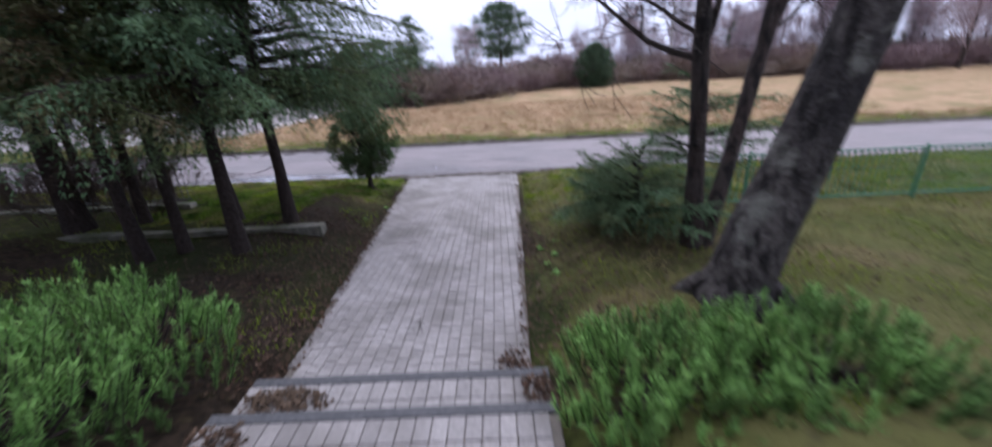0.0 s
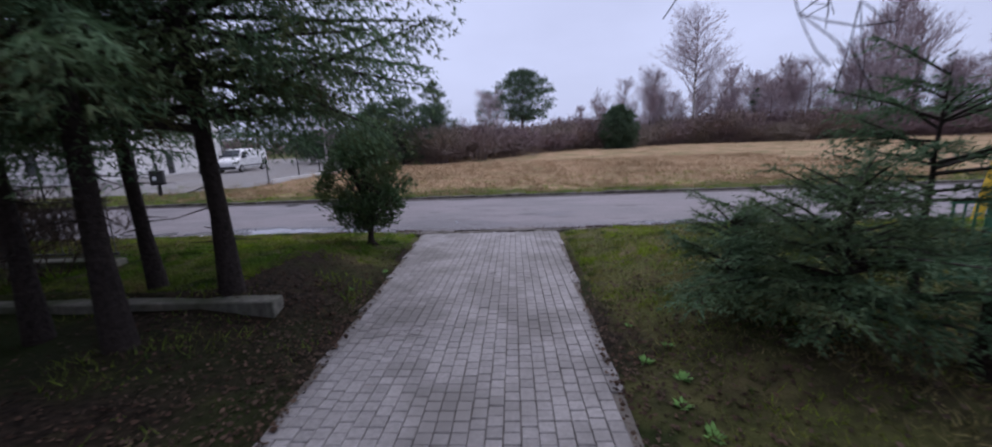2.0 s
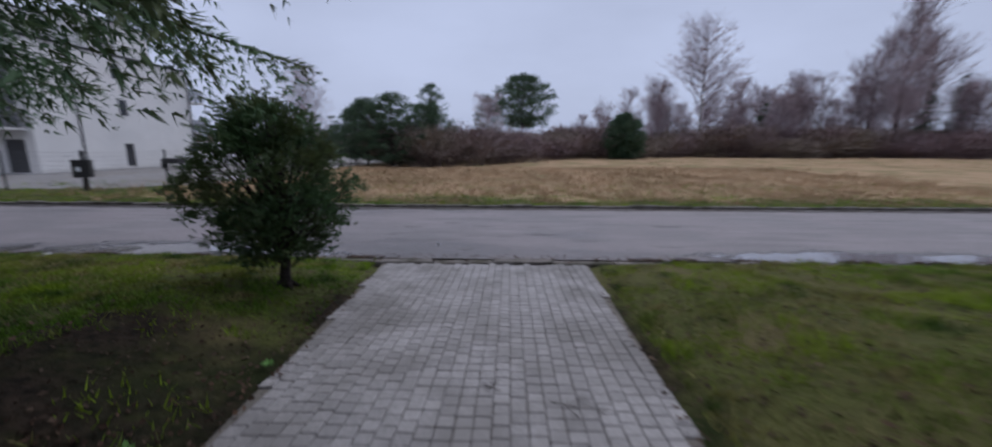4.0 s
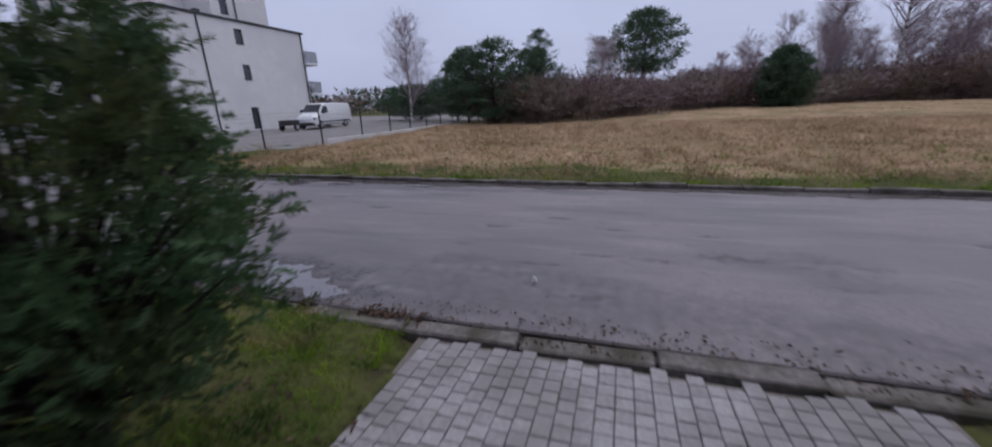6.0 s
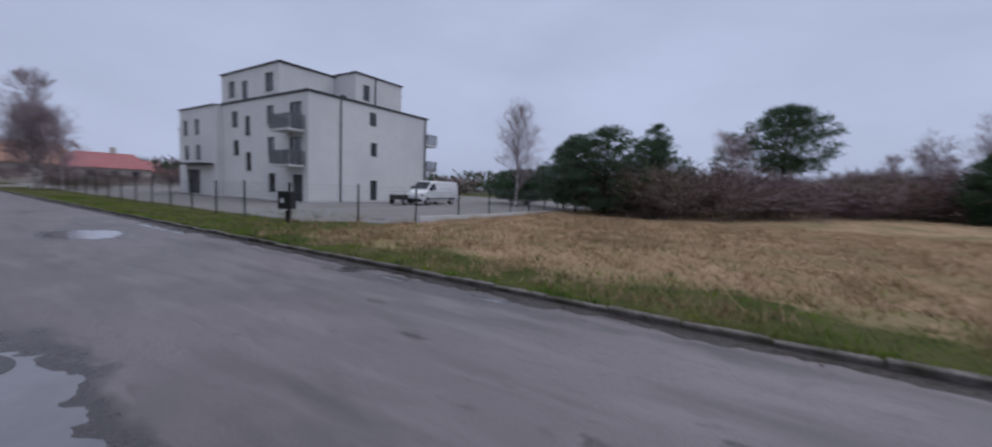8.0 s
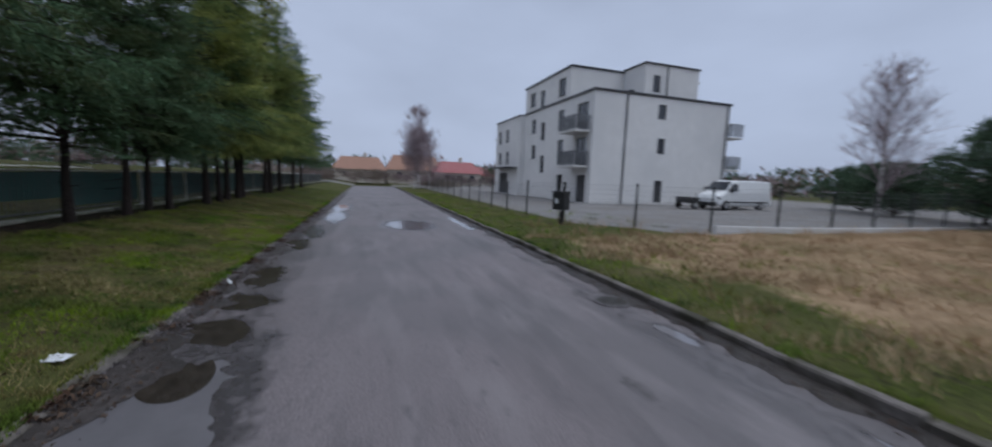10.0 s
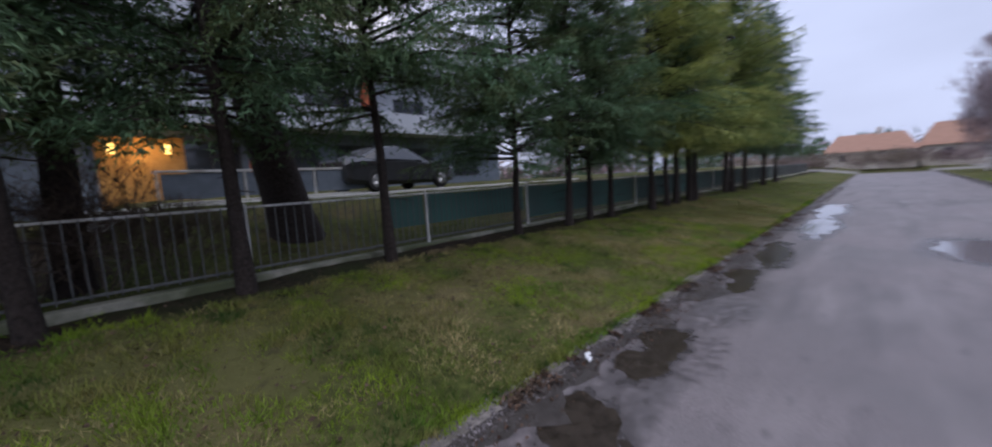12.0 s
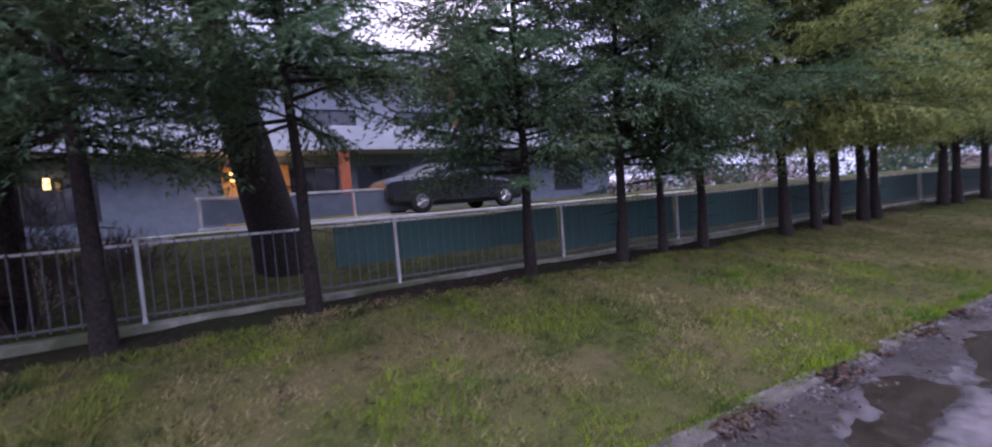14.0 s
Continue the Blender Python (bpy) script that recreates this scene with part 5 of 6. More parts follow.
edge_l = scatter(34000, -8, -1.8, -9.6, -1.0, 21, lambda x, y: off_path(x, y, -0.1) & (np.random.default_rng(1).random(len(x)) < np.exp(-np.maximum(path_left(y) - x, 0) * 0.75) * np.where(y > -4.5, 0.35, 1.0)))
edge_r = scatter(20000, 0.0, 4.2, -9.6, -1.0, 22, lambda x, y: off_path(x, y, -0.08) & (np.random.default_rng(2).random(len(x)) < np.exp(-np.maximum(x - path_right(y), 0) * 1.0) * np.where(y > -4.5, 0.25, 1.0)))
leaves("fallen_leaves", np.concatenate([edge_l, edge_r]), 23, "brown fallen leaves along the path edge")
leaves("lawn_leaves", scatter(5200, 0.6, 9, -9.5, -0.4, 26, lambda x, y: off_path(x, y, 0.1) & patch(x, y, 0.9, 3, -0.1)), 27, "brown leaves and clods scattered on the lawn", 0.03)
leaves("scattered_leaves", scatter(2600, -30, -6.5, -3.7, -0.2, 24), 25, "scattered brown leaves on the verge", 0.03)


# ---- apartment building ----
def facade(root, axis, at, u0, u1, z0, z1, holes, material, thick=0.3, inward=1):
    """A wall with openings on the plane axis=at, and a window or door in each opening."""
    s = Soup()
    us = sorted({u0, u1, *[h[0] for h in holes], *[h[1] for h in holes]})
    zs = sorted({z0, z1, *[h[2] for h in holes], *[h[3] for h in holes]})
    solid = {(i, j) for i in range(len(us) - 1) for j in range(len(zs) - 1)
             if not any(h[0] <= us[i] and us[i + 1] <= h[1] and h[2] <= zs[j] and zs[j + 1] <= h[3] for h in holes)}
    seen = {}

    def corner(i, j, k):
        if (i, j, k) not in seen:
            seen[i, j, k] = len(s.v)
            w = at + inward * thick * k
            s.v.append((us[i], w, zs[j]) if axis == "y" else (w, us[i], zs[j]))
        return seen[i, j, k]
    for i, j in solid:
        s.f.append((corner(i, j, 0), corner(i + 1, j, 0), corner(i + 1, j + 1, 0), corner(i, j + 1, 0)))
        s.f.append((corner(i, j + 1, 1), corner(i + 1, j + 1, 1), corner(i + 1, j, 1), corner(i, j, 1)))
        for di, dj, p, q in ((-1, 0, (i, j), (i, j + 1)), (1, 0, (i + 1, j + 1), (i + 1, j)), (0, -1, (i + 1, j), (i, j)), (0, 1, (i, j + 1), (i + 1, j + 1))):
            if (i + di, j + dj) not in solid:
                s.f.append((corner(*p, 0), corner(*q, 0), corner(*q, 1), corner(*p, 1)))
    part("wall", s, material, root)
    for h in holes:
        a, b, c, d = h[:4]
        kind = h[4] if len(h) > 4 else "window"
        w = new(kind)
        w.parent = root
        f = Soup()
        p, q = sorted((at + inward * 0.1, at + inward * 0.17))
        e = 0.07
        bars = [(a, a + e, c, d), (b - e, b, c, d), (a + e, b - e, c, c + e), (a + e, b - e, d - e, d)]
        if b - a > 1.15:
            bars.append(((a + b) / 2 - e / 2, (a + b) / 2 + e / 2, c + e, d - e))
        for k in bars:
            f.box(k[0], k[1], p, q, k[2], k[3]) if axis == "y" else f.box(p, q, k[0], k[1], k[2], k[3])
        part("frame", f, M["frame_dark"], w)
        g = Soup()
        p2, q2 = sorted((at + inward * 0.125, at + inward * 0.145))
        g.box(a + e, b - e, p2, q2, c + e, d - e) if axis == "y" else g.box(p2, q2, a + e, b - e, c + e, d - e)
        part("pane", g, M["glass"] if kind == "window" else M["frame_dark"], w)
        if kind == "window":
            t = Soup()
            p3, q3 = sorted((at - inward * 0.04, at + inward * 0.1))
            t.box(a - 0.03, b + 0.03, p3, q3, c - 0.03, c + 0.002) if axis == "y" else t.box(p3, q3, a - 0.03, b + 0.03, c - 0.03, c + 0.002)
            part("sill", t, M["roofedge"], w)


def slab(root, name, x0, x1, y0, y1, z0, z1, material, r=0.02):
    return part(name, bevel_box(x0, x1, y0, y1, z0, z1, r, 1), material, root)


def balcony(root, x0, x1, y0, y1, z):
    b = part("balcony", bevel_box(x0, x1, y0, y1, z - 0.16, z, 0.015, 1), M["slab"], root)
    s = Soup()
    for a0, a1, c0, c1 in ((x0, x1, y0, y0 + 0.03), (x0, x0 + 0.03, y0 + 0.03, y1), (x1 - 0.03, x1, y0 + 0.03, y1)):
        s.box(a0, a1, c0, c1, z + 1.02, z + 1.07)
        s.box(a0, a1, c0, c1, z + 0.06, z + 0.1)
        n = int(max(a1 - a0, c1 - c0) / 0.1)
        for k in range(n + 1):
            t = k / max(n, 1)
            px, py = (a0 + (a1 - a0) * t, (c0 + c1) / 2) if a1 - a0 > c1 - c0 else ((a0 + a1) / 2, c0 + (c1 - c0) * t)
            s.box(px - 0.03, px + 0.03, py - 0.008, py + 0.008, z + 0.1, z + 1.02) if a1 - a0 > c1 - c0 else s.box(px - 0.008, px + 0.008, py - 0.03, py + 0.03, z + 0.1, z + 1.02)
    part("balustrade", s, M["balcony"], b, "grey balcony railing")
    return b


def apartment():
    root = tagged(new("apartment_building"), "white rendered four-storey apartment building with dark roof edges", "building")
    XS, YS, YN, G = -30.5, 17.9, 30.8, 0.1
    side = [(23.76, 24.46, 4.3, 5.45), (23.6, 24.35, 6.95, 8.05), (23.75, 24.5, 0.25, 2.15, "door")]
    facade(root, "x", XS, YS, YN, G, 8.55, side, M["render"], inward=-1)
    bay = [(-32.6, -31.2, 0.25, 2.35, "door"), (-33.0, -31.3, 3.05, 5.25), (-33.0, -31.3, 5.7, 7.9), (-36.1, -35.0, 0.9, 2.4), (-36.2, -35.1, 3.95, 5.35), (-36.3, -35.2, 6.45, 7.9),
           (-39.8, -38.9, 2.6, 4.2), (-39.9, -39.0, 5.65, 7.3), (-42.0, -41.0, 3.95, 5.3), (-42.2, -41.1, 6.45, 7.85)]
    facade(root, "y", YS, -44.0, XS - 0.3, G, 8.55, bay, M["render"])
    top = [(-36.5, -35.2, 9.05, 10.55), (-40.3, -39.3, 8.7, 10.3), (-42.7, -41.5, 9.1, 10.5)]
    facade(root, "y", YS, -44.0, -34.3, 8.55, 11.15, top, M["render"])
    facade(root, "x", -34.3, YS + 0.3, 23.4, 8.55, 11.15, [], M["render"], inward=-1)
    facade(root, "x", -31.5, 22.9, 28.2, 8.72, 11.3, [(23.7, 24.4, 9.2, 10.5)], M["render"], inward=-1)
    facade(root, "y", 22.9, -34.3, -31.8, 8.72, 11.3, [], M["render"])
    facade(root, "y", 28.2, -34.3, -31.8, 8.72, 11.3, [], M["render"], inward=-1)
    facade(root, "x", -44.0, YS + 0.3, YN, 8.72, 11.15, [], M["render"], inward=1)
    facade(root, "y", YN, -54.0, XS - 0.3, G, 8.55, [], M["render"], inward=-1)
    wing = [(-50.5, -47.6, 0.25, 2.6, "door"), (-51.0, -50.0, 3.6, 5.0), (-48.4, -47.4, 3.6, 5.0), (-51.2, -50.2, 6.0, 7.5), (-48.6, -47.6, 6.0, 7.5)]
    facade(root, "y", YS - 0.5, -52.0, -44.002, G, 8.5, wing, M["render"])
    facade(root, "x", -44.0, YS - 0.2, YS - 0.002, G, 8.49, [], M["render"], inward=-1)
    facade(root, "y", YS + 0.1, -54.0, -52.0, G, 6.8, [], M["render"])
    facade(root, "x", -54.0, YS + 0.4, YN - 0.3, G, 6.8, [], M["render"], inward=1)
    slab(root, "roof", -44.1, XS + 0.12, YS - 0.12, YN + 0.12, 8.55, 8.72, M["roofedge"])
    slab(root, "roof", -44.1, -34.18, YS - 0.12, YN + 0.1, 11.15, 11.3, M["roofedge"])
    slab(root, "roof", -34.4, -31.38, 22.78, 28.32, 11.3, 11.42, M["roofedge"])
    slab(root, "roof", -52.1, -44.12, YS - 0.62, YN + 0.1, 8.5, 8.64, M["roofedge"])
    slab(root, "roof", -54.1, -52.12, YS, YN + 0.1, 6.8, 6.92, M["roofedge"])
    slab(root, "roof_hatch", -45.8, -44.3, 19, 21, 8.64, 9.5, M["roofedge"])
    slab(root, "chimney", -32.4, -32.0, 22.0, 22.4, 8.72, 9.3, M["roofedge"])
    slab(root, "canopy", -50.8, -44.6, 16.2, YS - 0.5, 3.05, 3.2, M["roofedge"])
    balcony(root, -33.5, -30.9, 16.6, YS - 0.004, 3.05)
    balcony(root, -33.5, -30.9, 16.6, YS - 0.004, 5.7)
    balcony(root, -33.2, -30.3, YN + 0.004, 32.2, 3.35)
    balcony(root, -33.2, -30.3, YN + 0.004, 32.2, 6.05)
    for y in (20.7, 30.55):
        s = Soup()
        s.tube([(XS + 0.07, y, G), (XS + 0.07, y, 8.5)], [0.055, 0.055], 8, True)
        for z in (1.5, 4.0, 6.5):
            s.box(XS, XS + 0.13, y - 0.07, y + 0.07, z, z + 0.04)
        part("downpipe", s, M["frame_dark"], root, "dark drainpipe")
    s = Soup()
    s.tube([(-31.43, 25.0, 8.72), (-31.43, 25.0, 11.28)], [0.05, 0.05], 8, True)
    part("downpipe", s, M["frame_dark"], root, "dark drainpipe")
    slab(root, "plinth", XS + 0.003, XS + 0.03, YS, YN, G, 0.42, M["slab"], 0.005)


apartment()


# ---- vehicles ----
def wheel(root, x, y, r, w=0.2):
    s = Soup()
    s.tube([(0, -w / 2, 0), (0, -w / 2 + 0.03, 0), (0, w / 2 - 0.03, 0), (0, w / 2, 0)], [r * 0.93, r, r, r * 0.93], 22, True)
    t = part("wheel", s, M["rubber"], root)
    t.location = (x, y, r)
    s = Soup()
    sg = 1 if y > 0 else -1
    s.tube([(0, sg * (w / 2 - 0.02), 0), (0, sg * (w / 2 + 0.012), 0)], [r * 0.62, r * 0.56], 18, True)
    for k in range(5):
        a = k * 1.2566
        s.tube([(0, sg * (w / 2 + 0.014), 0), (math.cos(a) * r * 0.55, sg * (w / 2 + 0.014), math.sin(a) * r * 0.55)], [0.035, 0.025], 4)
    part("rim", s, M["alloy"], t)


def loft(stations, ring):
    """Cross sections along x: each (x, half width, bottom, belt, roof, roof half width)."""
    s = Soup()
    n = 0
    for x, w, zb, zm, zr, wr in stations:
        prof = [(-w * 0.9, zb), (-w, zb + 0.12), (-w, (zb + zm) / 2), (-w * 0.985, zm), (-wr, zr - 0.05), (-wr * 0.85, zr), (wr * 0.85, zr), (wr, zr - 0.05), (w * 0.985, zm), (w, (zb + zm) / 2), (w, zb + 0.12), (w * 0.9, zb)]
        n = len(prof)
        s.v += [(x, y, z) for y, z in prof]
    for i in range(len(stations) - 1):
        for k in range(n):
            a, b = i * n + k, i * n + (k + 1) % n
            s.f.append((a, b, b + n, a + n))
    s.f.append(tuple(range(n)))
    s.f.append(tuple(range((len(stations) - 1) * n, len(stations) * n))[::-1])
    return s


def side_pane(root, name, pts, y0, y1, material, label=""):
    """A thin pane on both flanks, from points (x, z, half width)."""
    for sg in (-1, 1):
        s = Soup()
        n = len(pts)
        for d in (0.0, 0.012):
            s.v += [(x, sg * (w + d), z) for x, z, w in pts]
        s.f.append(tuple(range(n)))
        s.f.append(tuple(range(n, 2 * n))[::-1])
        for k in range(n):
            s.f.append((k, (k + 1) % n, n + (k + 1) % n, n + k))
        part(name, s, material, root, label)


def van(at, rz):
    root = thing("delivery_van", "white delivery van parked on grey yard", "van", at, rz)
    st = [(2.62, 0.72, 0.42, 0.62, 0.8, 0.6), (2.5, 0.86, 0.32, 0.85, 1.02, 0.72), (1.95, 0.92, 0.3, 1.05, 1.2, 0.8), (1.72, 0.93, 0.3, 1.1, 1.32, 0.82), (1.1, 0.94, 0.3, 1.15, 1.93, 0.74), (0.7, 0.95, 0.3, 1.2, 2.02, 0.78),
          (-1.0, 0.95, 0.3, 1.2, 2.05, 0.8), (-2.5, 0.95, 0.3, 1.2, 2.02, 0.8), (-2.62, 0.93, 0.36, 1.2, 1.95, 0.78)]
    part("body", loft(st, 12), M["white_paint"], root, "white van body")
    side_pane(root, "side_window", [(1.62, 1.28, 0.91), (0.72, 1.28, 0.935), (0.72, 1.78, 0.83), (1.12, 1.78, 0.8)], 0, 0, M["glass"])
    s = Soup()
    s.quad((1.74, -0.76, 1.36), (1.74, 0.76, 1.36), (1.14, 0.68, 1.93), (1.14, -0.68, 1.93))
    s.quad((1.755, -0.76, 1.37), (1.755, 0.76, 1.37), (1.155, 0.68, 1.94), (1.155, -0.68, 1.94))
    part("windscreen", s, M["glass"], root)
    part("front_bumper", bevel_box(2.45, 2.68, -0.85, 0.85, 0.3, 0.55, 0.05), M["black_plastic"], root)
    part("rear_bumper", bevel_box(-2.7, -2.55, -0.9, 0.9, 0.34, 0.55, 0.03), M["black_plastic"], root)
    part("side_strip", bevel_box(-2.3, 1.4, -0.968, 0.968, 0.52, 0.62, 0.01, 1), M["black_plastic"], root)
    for sg in (-1, 1):
        part("headlight", bevel_box(2.3, 2.52, sg * 0.78 - 0.1, sg * 0.78 + 0.1, 0.72, 0.92, 0.04), M["glass"], root)
        part("tail_light", bevel_box(-2.65, -2.58, sg * 0.88 - 0.06, sg * 0.88 + 0.06, 0.8, 1.3, 0.02), M["orange"], root)
        part("mirror", bevel_box(1.35, 1.5, sg * 1.03 - 0.09, sg * 1.03 + 0.09, 1.2, 1.55, 0.03), M["black_plastic"], root)
        for x in (1.75, -1.55):
            wheel(root, x, sg * 0.86, 0.34)


van((-25.6, 26.4, 0.27), -86)
tr = thing("small_trailer", "small dark open trailer in front of the van", "trailer", (-26.2, 23.0, 0.27), -86)
part("box", bevel_box(-0.5, 0.4, -0.6, 0.6, 0.4, 0.8, 0.02), M["black_plastic"], tr)
part("drawbar", bevel_box(0.4, 0.9, -0.04, 0.04, 0.4, 0.48, 0.01), M["black_plastic"], tr)
for sg in (-1, 1):
    wheel(tr, 0, sg * 0.68, 0.28, 0.15)


def sedan(at, rz):
    root = thing("parked_car", "dark grey saloon car parked on raised yard", "car", at, rz)
    st = [(2.3, 0.6, 0.36, 0.55, 0.66, 0.5), (2.18, 0.8, 0.24, 0.66, 0.78, 0.66), (1.5, 0.9, 0.2, 0.8, 0.92, 0.75), (0.95, 0.91, 0.2, 0.86, 0.98, 0.76), (0.2, 0.915, 0.2, 0.9, 1.36, 0.62), (-0.3, 0.915, 0.2, 0.9, 1.44, 0.6),
          (-1.0, 0.91, 0.2, 0.9, 1.38, 0.6), (-1.7, 0.9, 0.22, 0.92, 1.08, 0.68), (-2.2, 0.84, 0.28, 0.88, 1.0, 0.68), (-2.32, 0.74, 0.38, 0.8, 0.92, 0.62)]
    part("body", loft(st, 12), M["car_paint"], root, "graphite car body")
    side_pane(root, "side_window", [(0.62, 0.96, 0.905), (-1.5, 0.98, 0.9), (-1.0, 1.32, 0.68), (-0.3, 1.38, 0.67), (0.15, 1.3, 0.69)], 0, 0, M["glass"])
    s = Soup()
    s.quad((0.93, -0.72, 1.0), (0.93, 0.72, 1.0), (0.22, 0.58, 1.37), (0.22, -0.58, 1.37))
    s.quad((0.95, -0.72, 1.01), (0.95, 0.72, 1.01), (0.24, 0.58, 1.38), (0.24, -0.58, 1.38))
    part("windscreen", s, M["glass"], root)
    for sg in (-1, 1):
        part("headlight", bevel_box(2.0, 2.25, sg * 0.62 - 0.14, sg * 0.62 + 0.14, 0.6, 0.72, 0.03), M["alloy"], root)
        for x in (1.42, -1.42):
            wheel(root, x, sg * 0.83, 0.33)


sedan((-15.3, -9.9, gz(-15.3, -9.9)), 190)


# ---- yard fence, bin and small street things ----
def yard_fence():
    root = thing("mesh_fence", "dark steel posts with thin wire mesh", "fence")
    line = [(-60, 9.15), (-57.2, 9.15)] + [(-54.4 + 2.75 * k, 9.15) for k in range(13)] + [(-18.2, 9.35), (-16.6, 11.5), (-15.3, 13.7), (-14.75, 16.2), (-14.6, 18.8), (-14.7, 21.4), (-14.8, 24.0), (-14.9, 26.6), (-15, 29.2)]
    pm = bevel_box(-0.03, 0.03, -0.03, 0.03, -0.2, 1.62, 0.006, 1).mesh("post", M["post_dark"])
    wires = Soup()
    for x, y in line:
        ob = part("post", pm, None, root)
        ob.location = (x, y, gz(x, y))
    for (xa, ya), (xb, yb) in zip(line, line[1:]):
        if xa < -50:
            continue
        za, zb = gz(xa, ya), gz(xb, yb)
        for k in range(9):
            h = 0.1 + 0.18 * k
            wires.tube([(xa, ya, za + h), (xb, yb, zb + h)], [0.0035, 0.0035], 3)
        n = int(math.hypot(xb - xa, yb - ya) / 0.12)
        for k in range(1, n):
            t = k / n
            x, y, z = xa + (xb - xa) * t, ya + (yb - ya) * t, za + (zb - za) * t
            wires.tube([(x, y, z + 0.1), (x, y, z + 1.54)], [0.0025, 0.0025], 3)
    part("mesh_panel", wires, M["wire"], root, "thin wire mesh")


yard_fence()
s = Soup()
for (xa, ya), (xb, yb) in zip([(-15.0, 13.6), (-14.45, 16.2), (-14.3, 18.8), (-14.4, 24)], [(-14.45, 16.2), (-14.3, 18.8), (-14.4, 24), (-14.6, 29)]):
    d = Vector((xb - xa, yb - ya, 0))
    s.add(bevel_box(0, d.length, -0.06, 0.06, 0.1, 0.42, 0.01, 1), Matrix.Translation((xa, ya, 0)) @ Matrix.Rotation(math.atan2(d.y, d.x), 4, 'Z'))
tagged(part("kerb_yard", s, M["slab"]), "pale concrete edging of the gravel yard", "kerb", kind="structure")

bin_ = thing("dog_waste_bin", "black waste bin with white mark on a post", "bin", (-18.0, 9.15, gz(-18, 9.15)), 28)
part("container", bevel_box(-0.27, 0.27, -0.2, 0.2, 0.55, 1.2, 0.03), M["black_plastic"], bin_)
part("lid", bevel_box(-0.29, 0.29, -0.22, 0.22, 1.2, 1.26, 0.02), M["black_plastic"], bin_)
s = Soup()
s.tube([(0, 0.22, -0.1), (0, 0.22, 1.6)], [0.03, 0.03], 8, True)
part("post", s, M["post_dark"], bin_)
part("sticker", bevel_box(-0.15, 0.0, -0.206, -0.2, 0.8, 0.98, 0.002, 1), M["paper"], bin_, "white sticker")
s = Soup()
s.tube([(-0.05, 0.1, -0.1), (-0.02, 0.1, 0.5)], [0.09, 0.08], 8, True)
part("stump", s, M["bark_grey"], bin_)

gp = thing("yellow_marker_post", "leaning yellow marker post on the verge", "post", (9.6, -0.7, gz(9.6, -0.7)), 0)
part("pipe", bevel_box(-0.07, 0.07, -0.07, 0.07, -0.1, 1.35, 0.02), M["yellow"], gp)
part("head", bevel_box(-0.1, 0.1, -0.1, 0.1, 1.35, 1.7, 0.03), M["yellow"], gp)
gp.rotation_euler = (0, radians(9), 0)

s = Soup()
for j in range(7):
    for i in range(10):
        u, v = i / 9 - 0.5, j / 6 - 0.5
        fold = 0.03 * abs(noise.noise(Vector((u * 6, v * 5, 2)))) + 0.012 * noise.noise(Vector((u * 15, v * 15, 5)))
        ragged = 1 + 0.35 * noise.noise(Vector((u * 3, v * 3, 8)))
        s.v.append((u * 0.26 * ragged, v * 0.12 * ragged, fold + 0.01))
s.f = [(j * 10 + i, j * 10 + i + 1, j * 10 + i + 11, j * 10 + i + 10) for j in range(6) for i in range(9)]
ob = part("crumpled_tissue", s, M["paper"], smooth=True)
ob.matrix_basis = pose(-8.45, -0.32, 0.1, 4, -5, 70)
tagged(ob, "crumpled white paper tissue on grass", "litter")
for x, y, z, l, name, lab in ((-10.99, 0.18, 0.02, 0.06, "plastic_scrap", "small pale blue plastic scrap in the gutter"), (-2.1, 1.05, -0.008, 0.04, "stone", "small pale stone on asphalt")):
    s = Soup()
    r = random.Random(int(-x * 10))
    for k in range(5):
        c = Vector((r.gauss(0, l * 0.4), r.gauss(0, l * 0.25), 0.01 + 0.01 * k))
        s.tube([c + Vector((-l * 0.5, 0, 0)), c + Vector((0, l * 0.1, 0.03)), c + Vector((l * 0.5, 0, 0.005))], [l * 0.08, l * 0.28, l * 0.06], 6, True)
    ob = part(name, s, M["paper"])
    ob.matrix_basis = pose(x, y, z, 0, 0, r.uniform(0, 90))
    tagged(ob, lab, "litter")


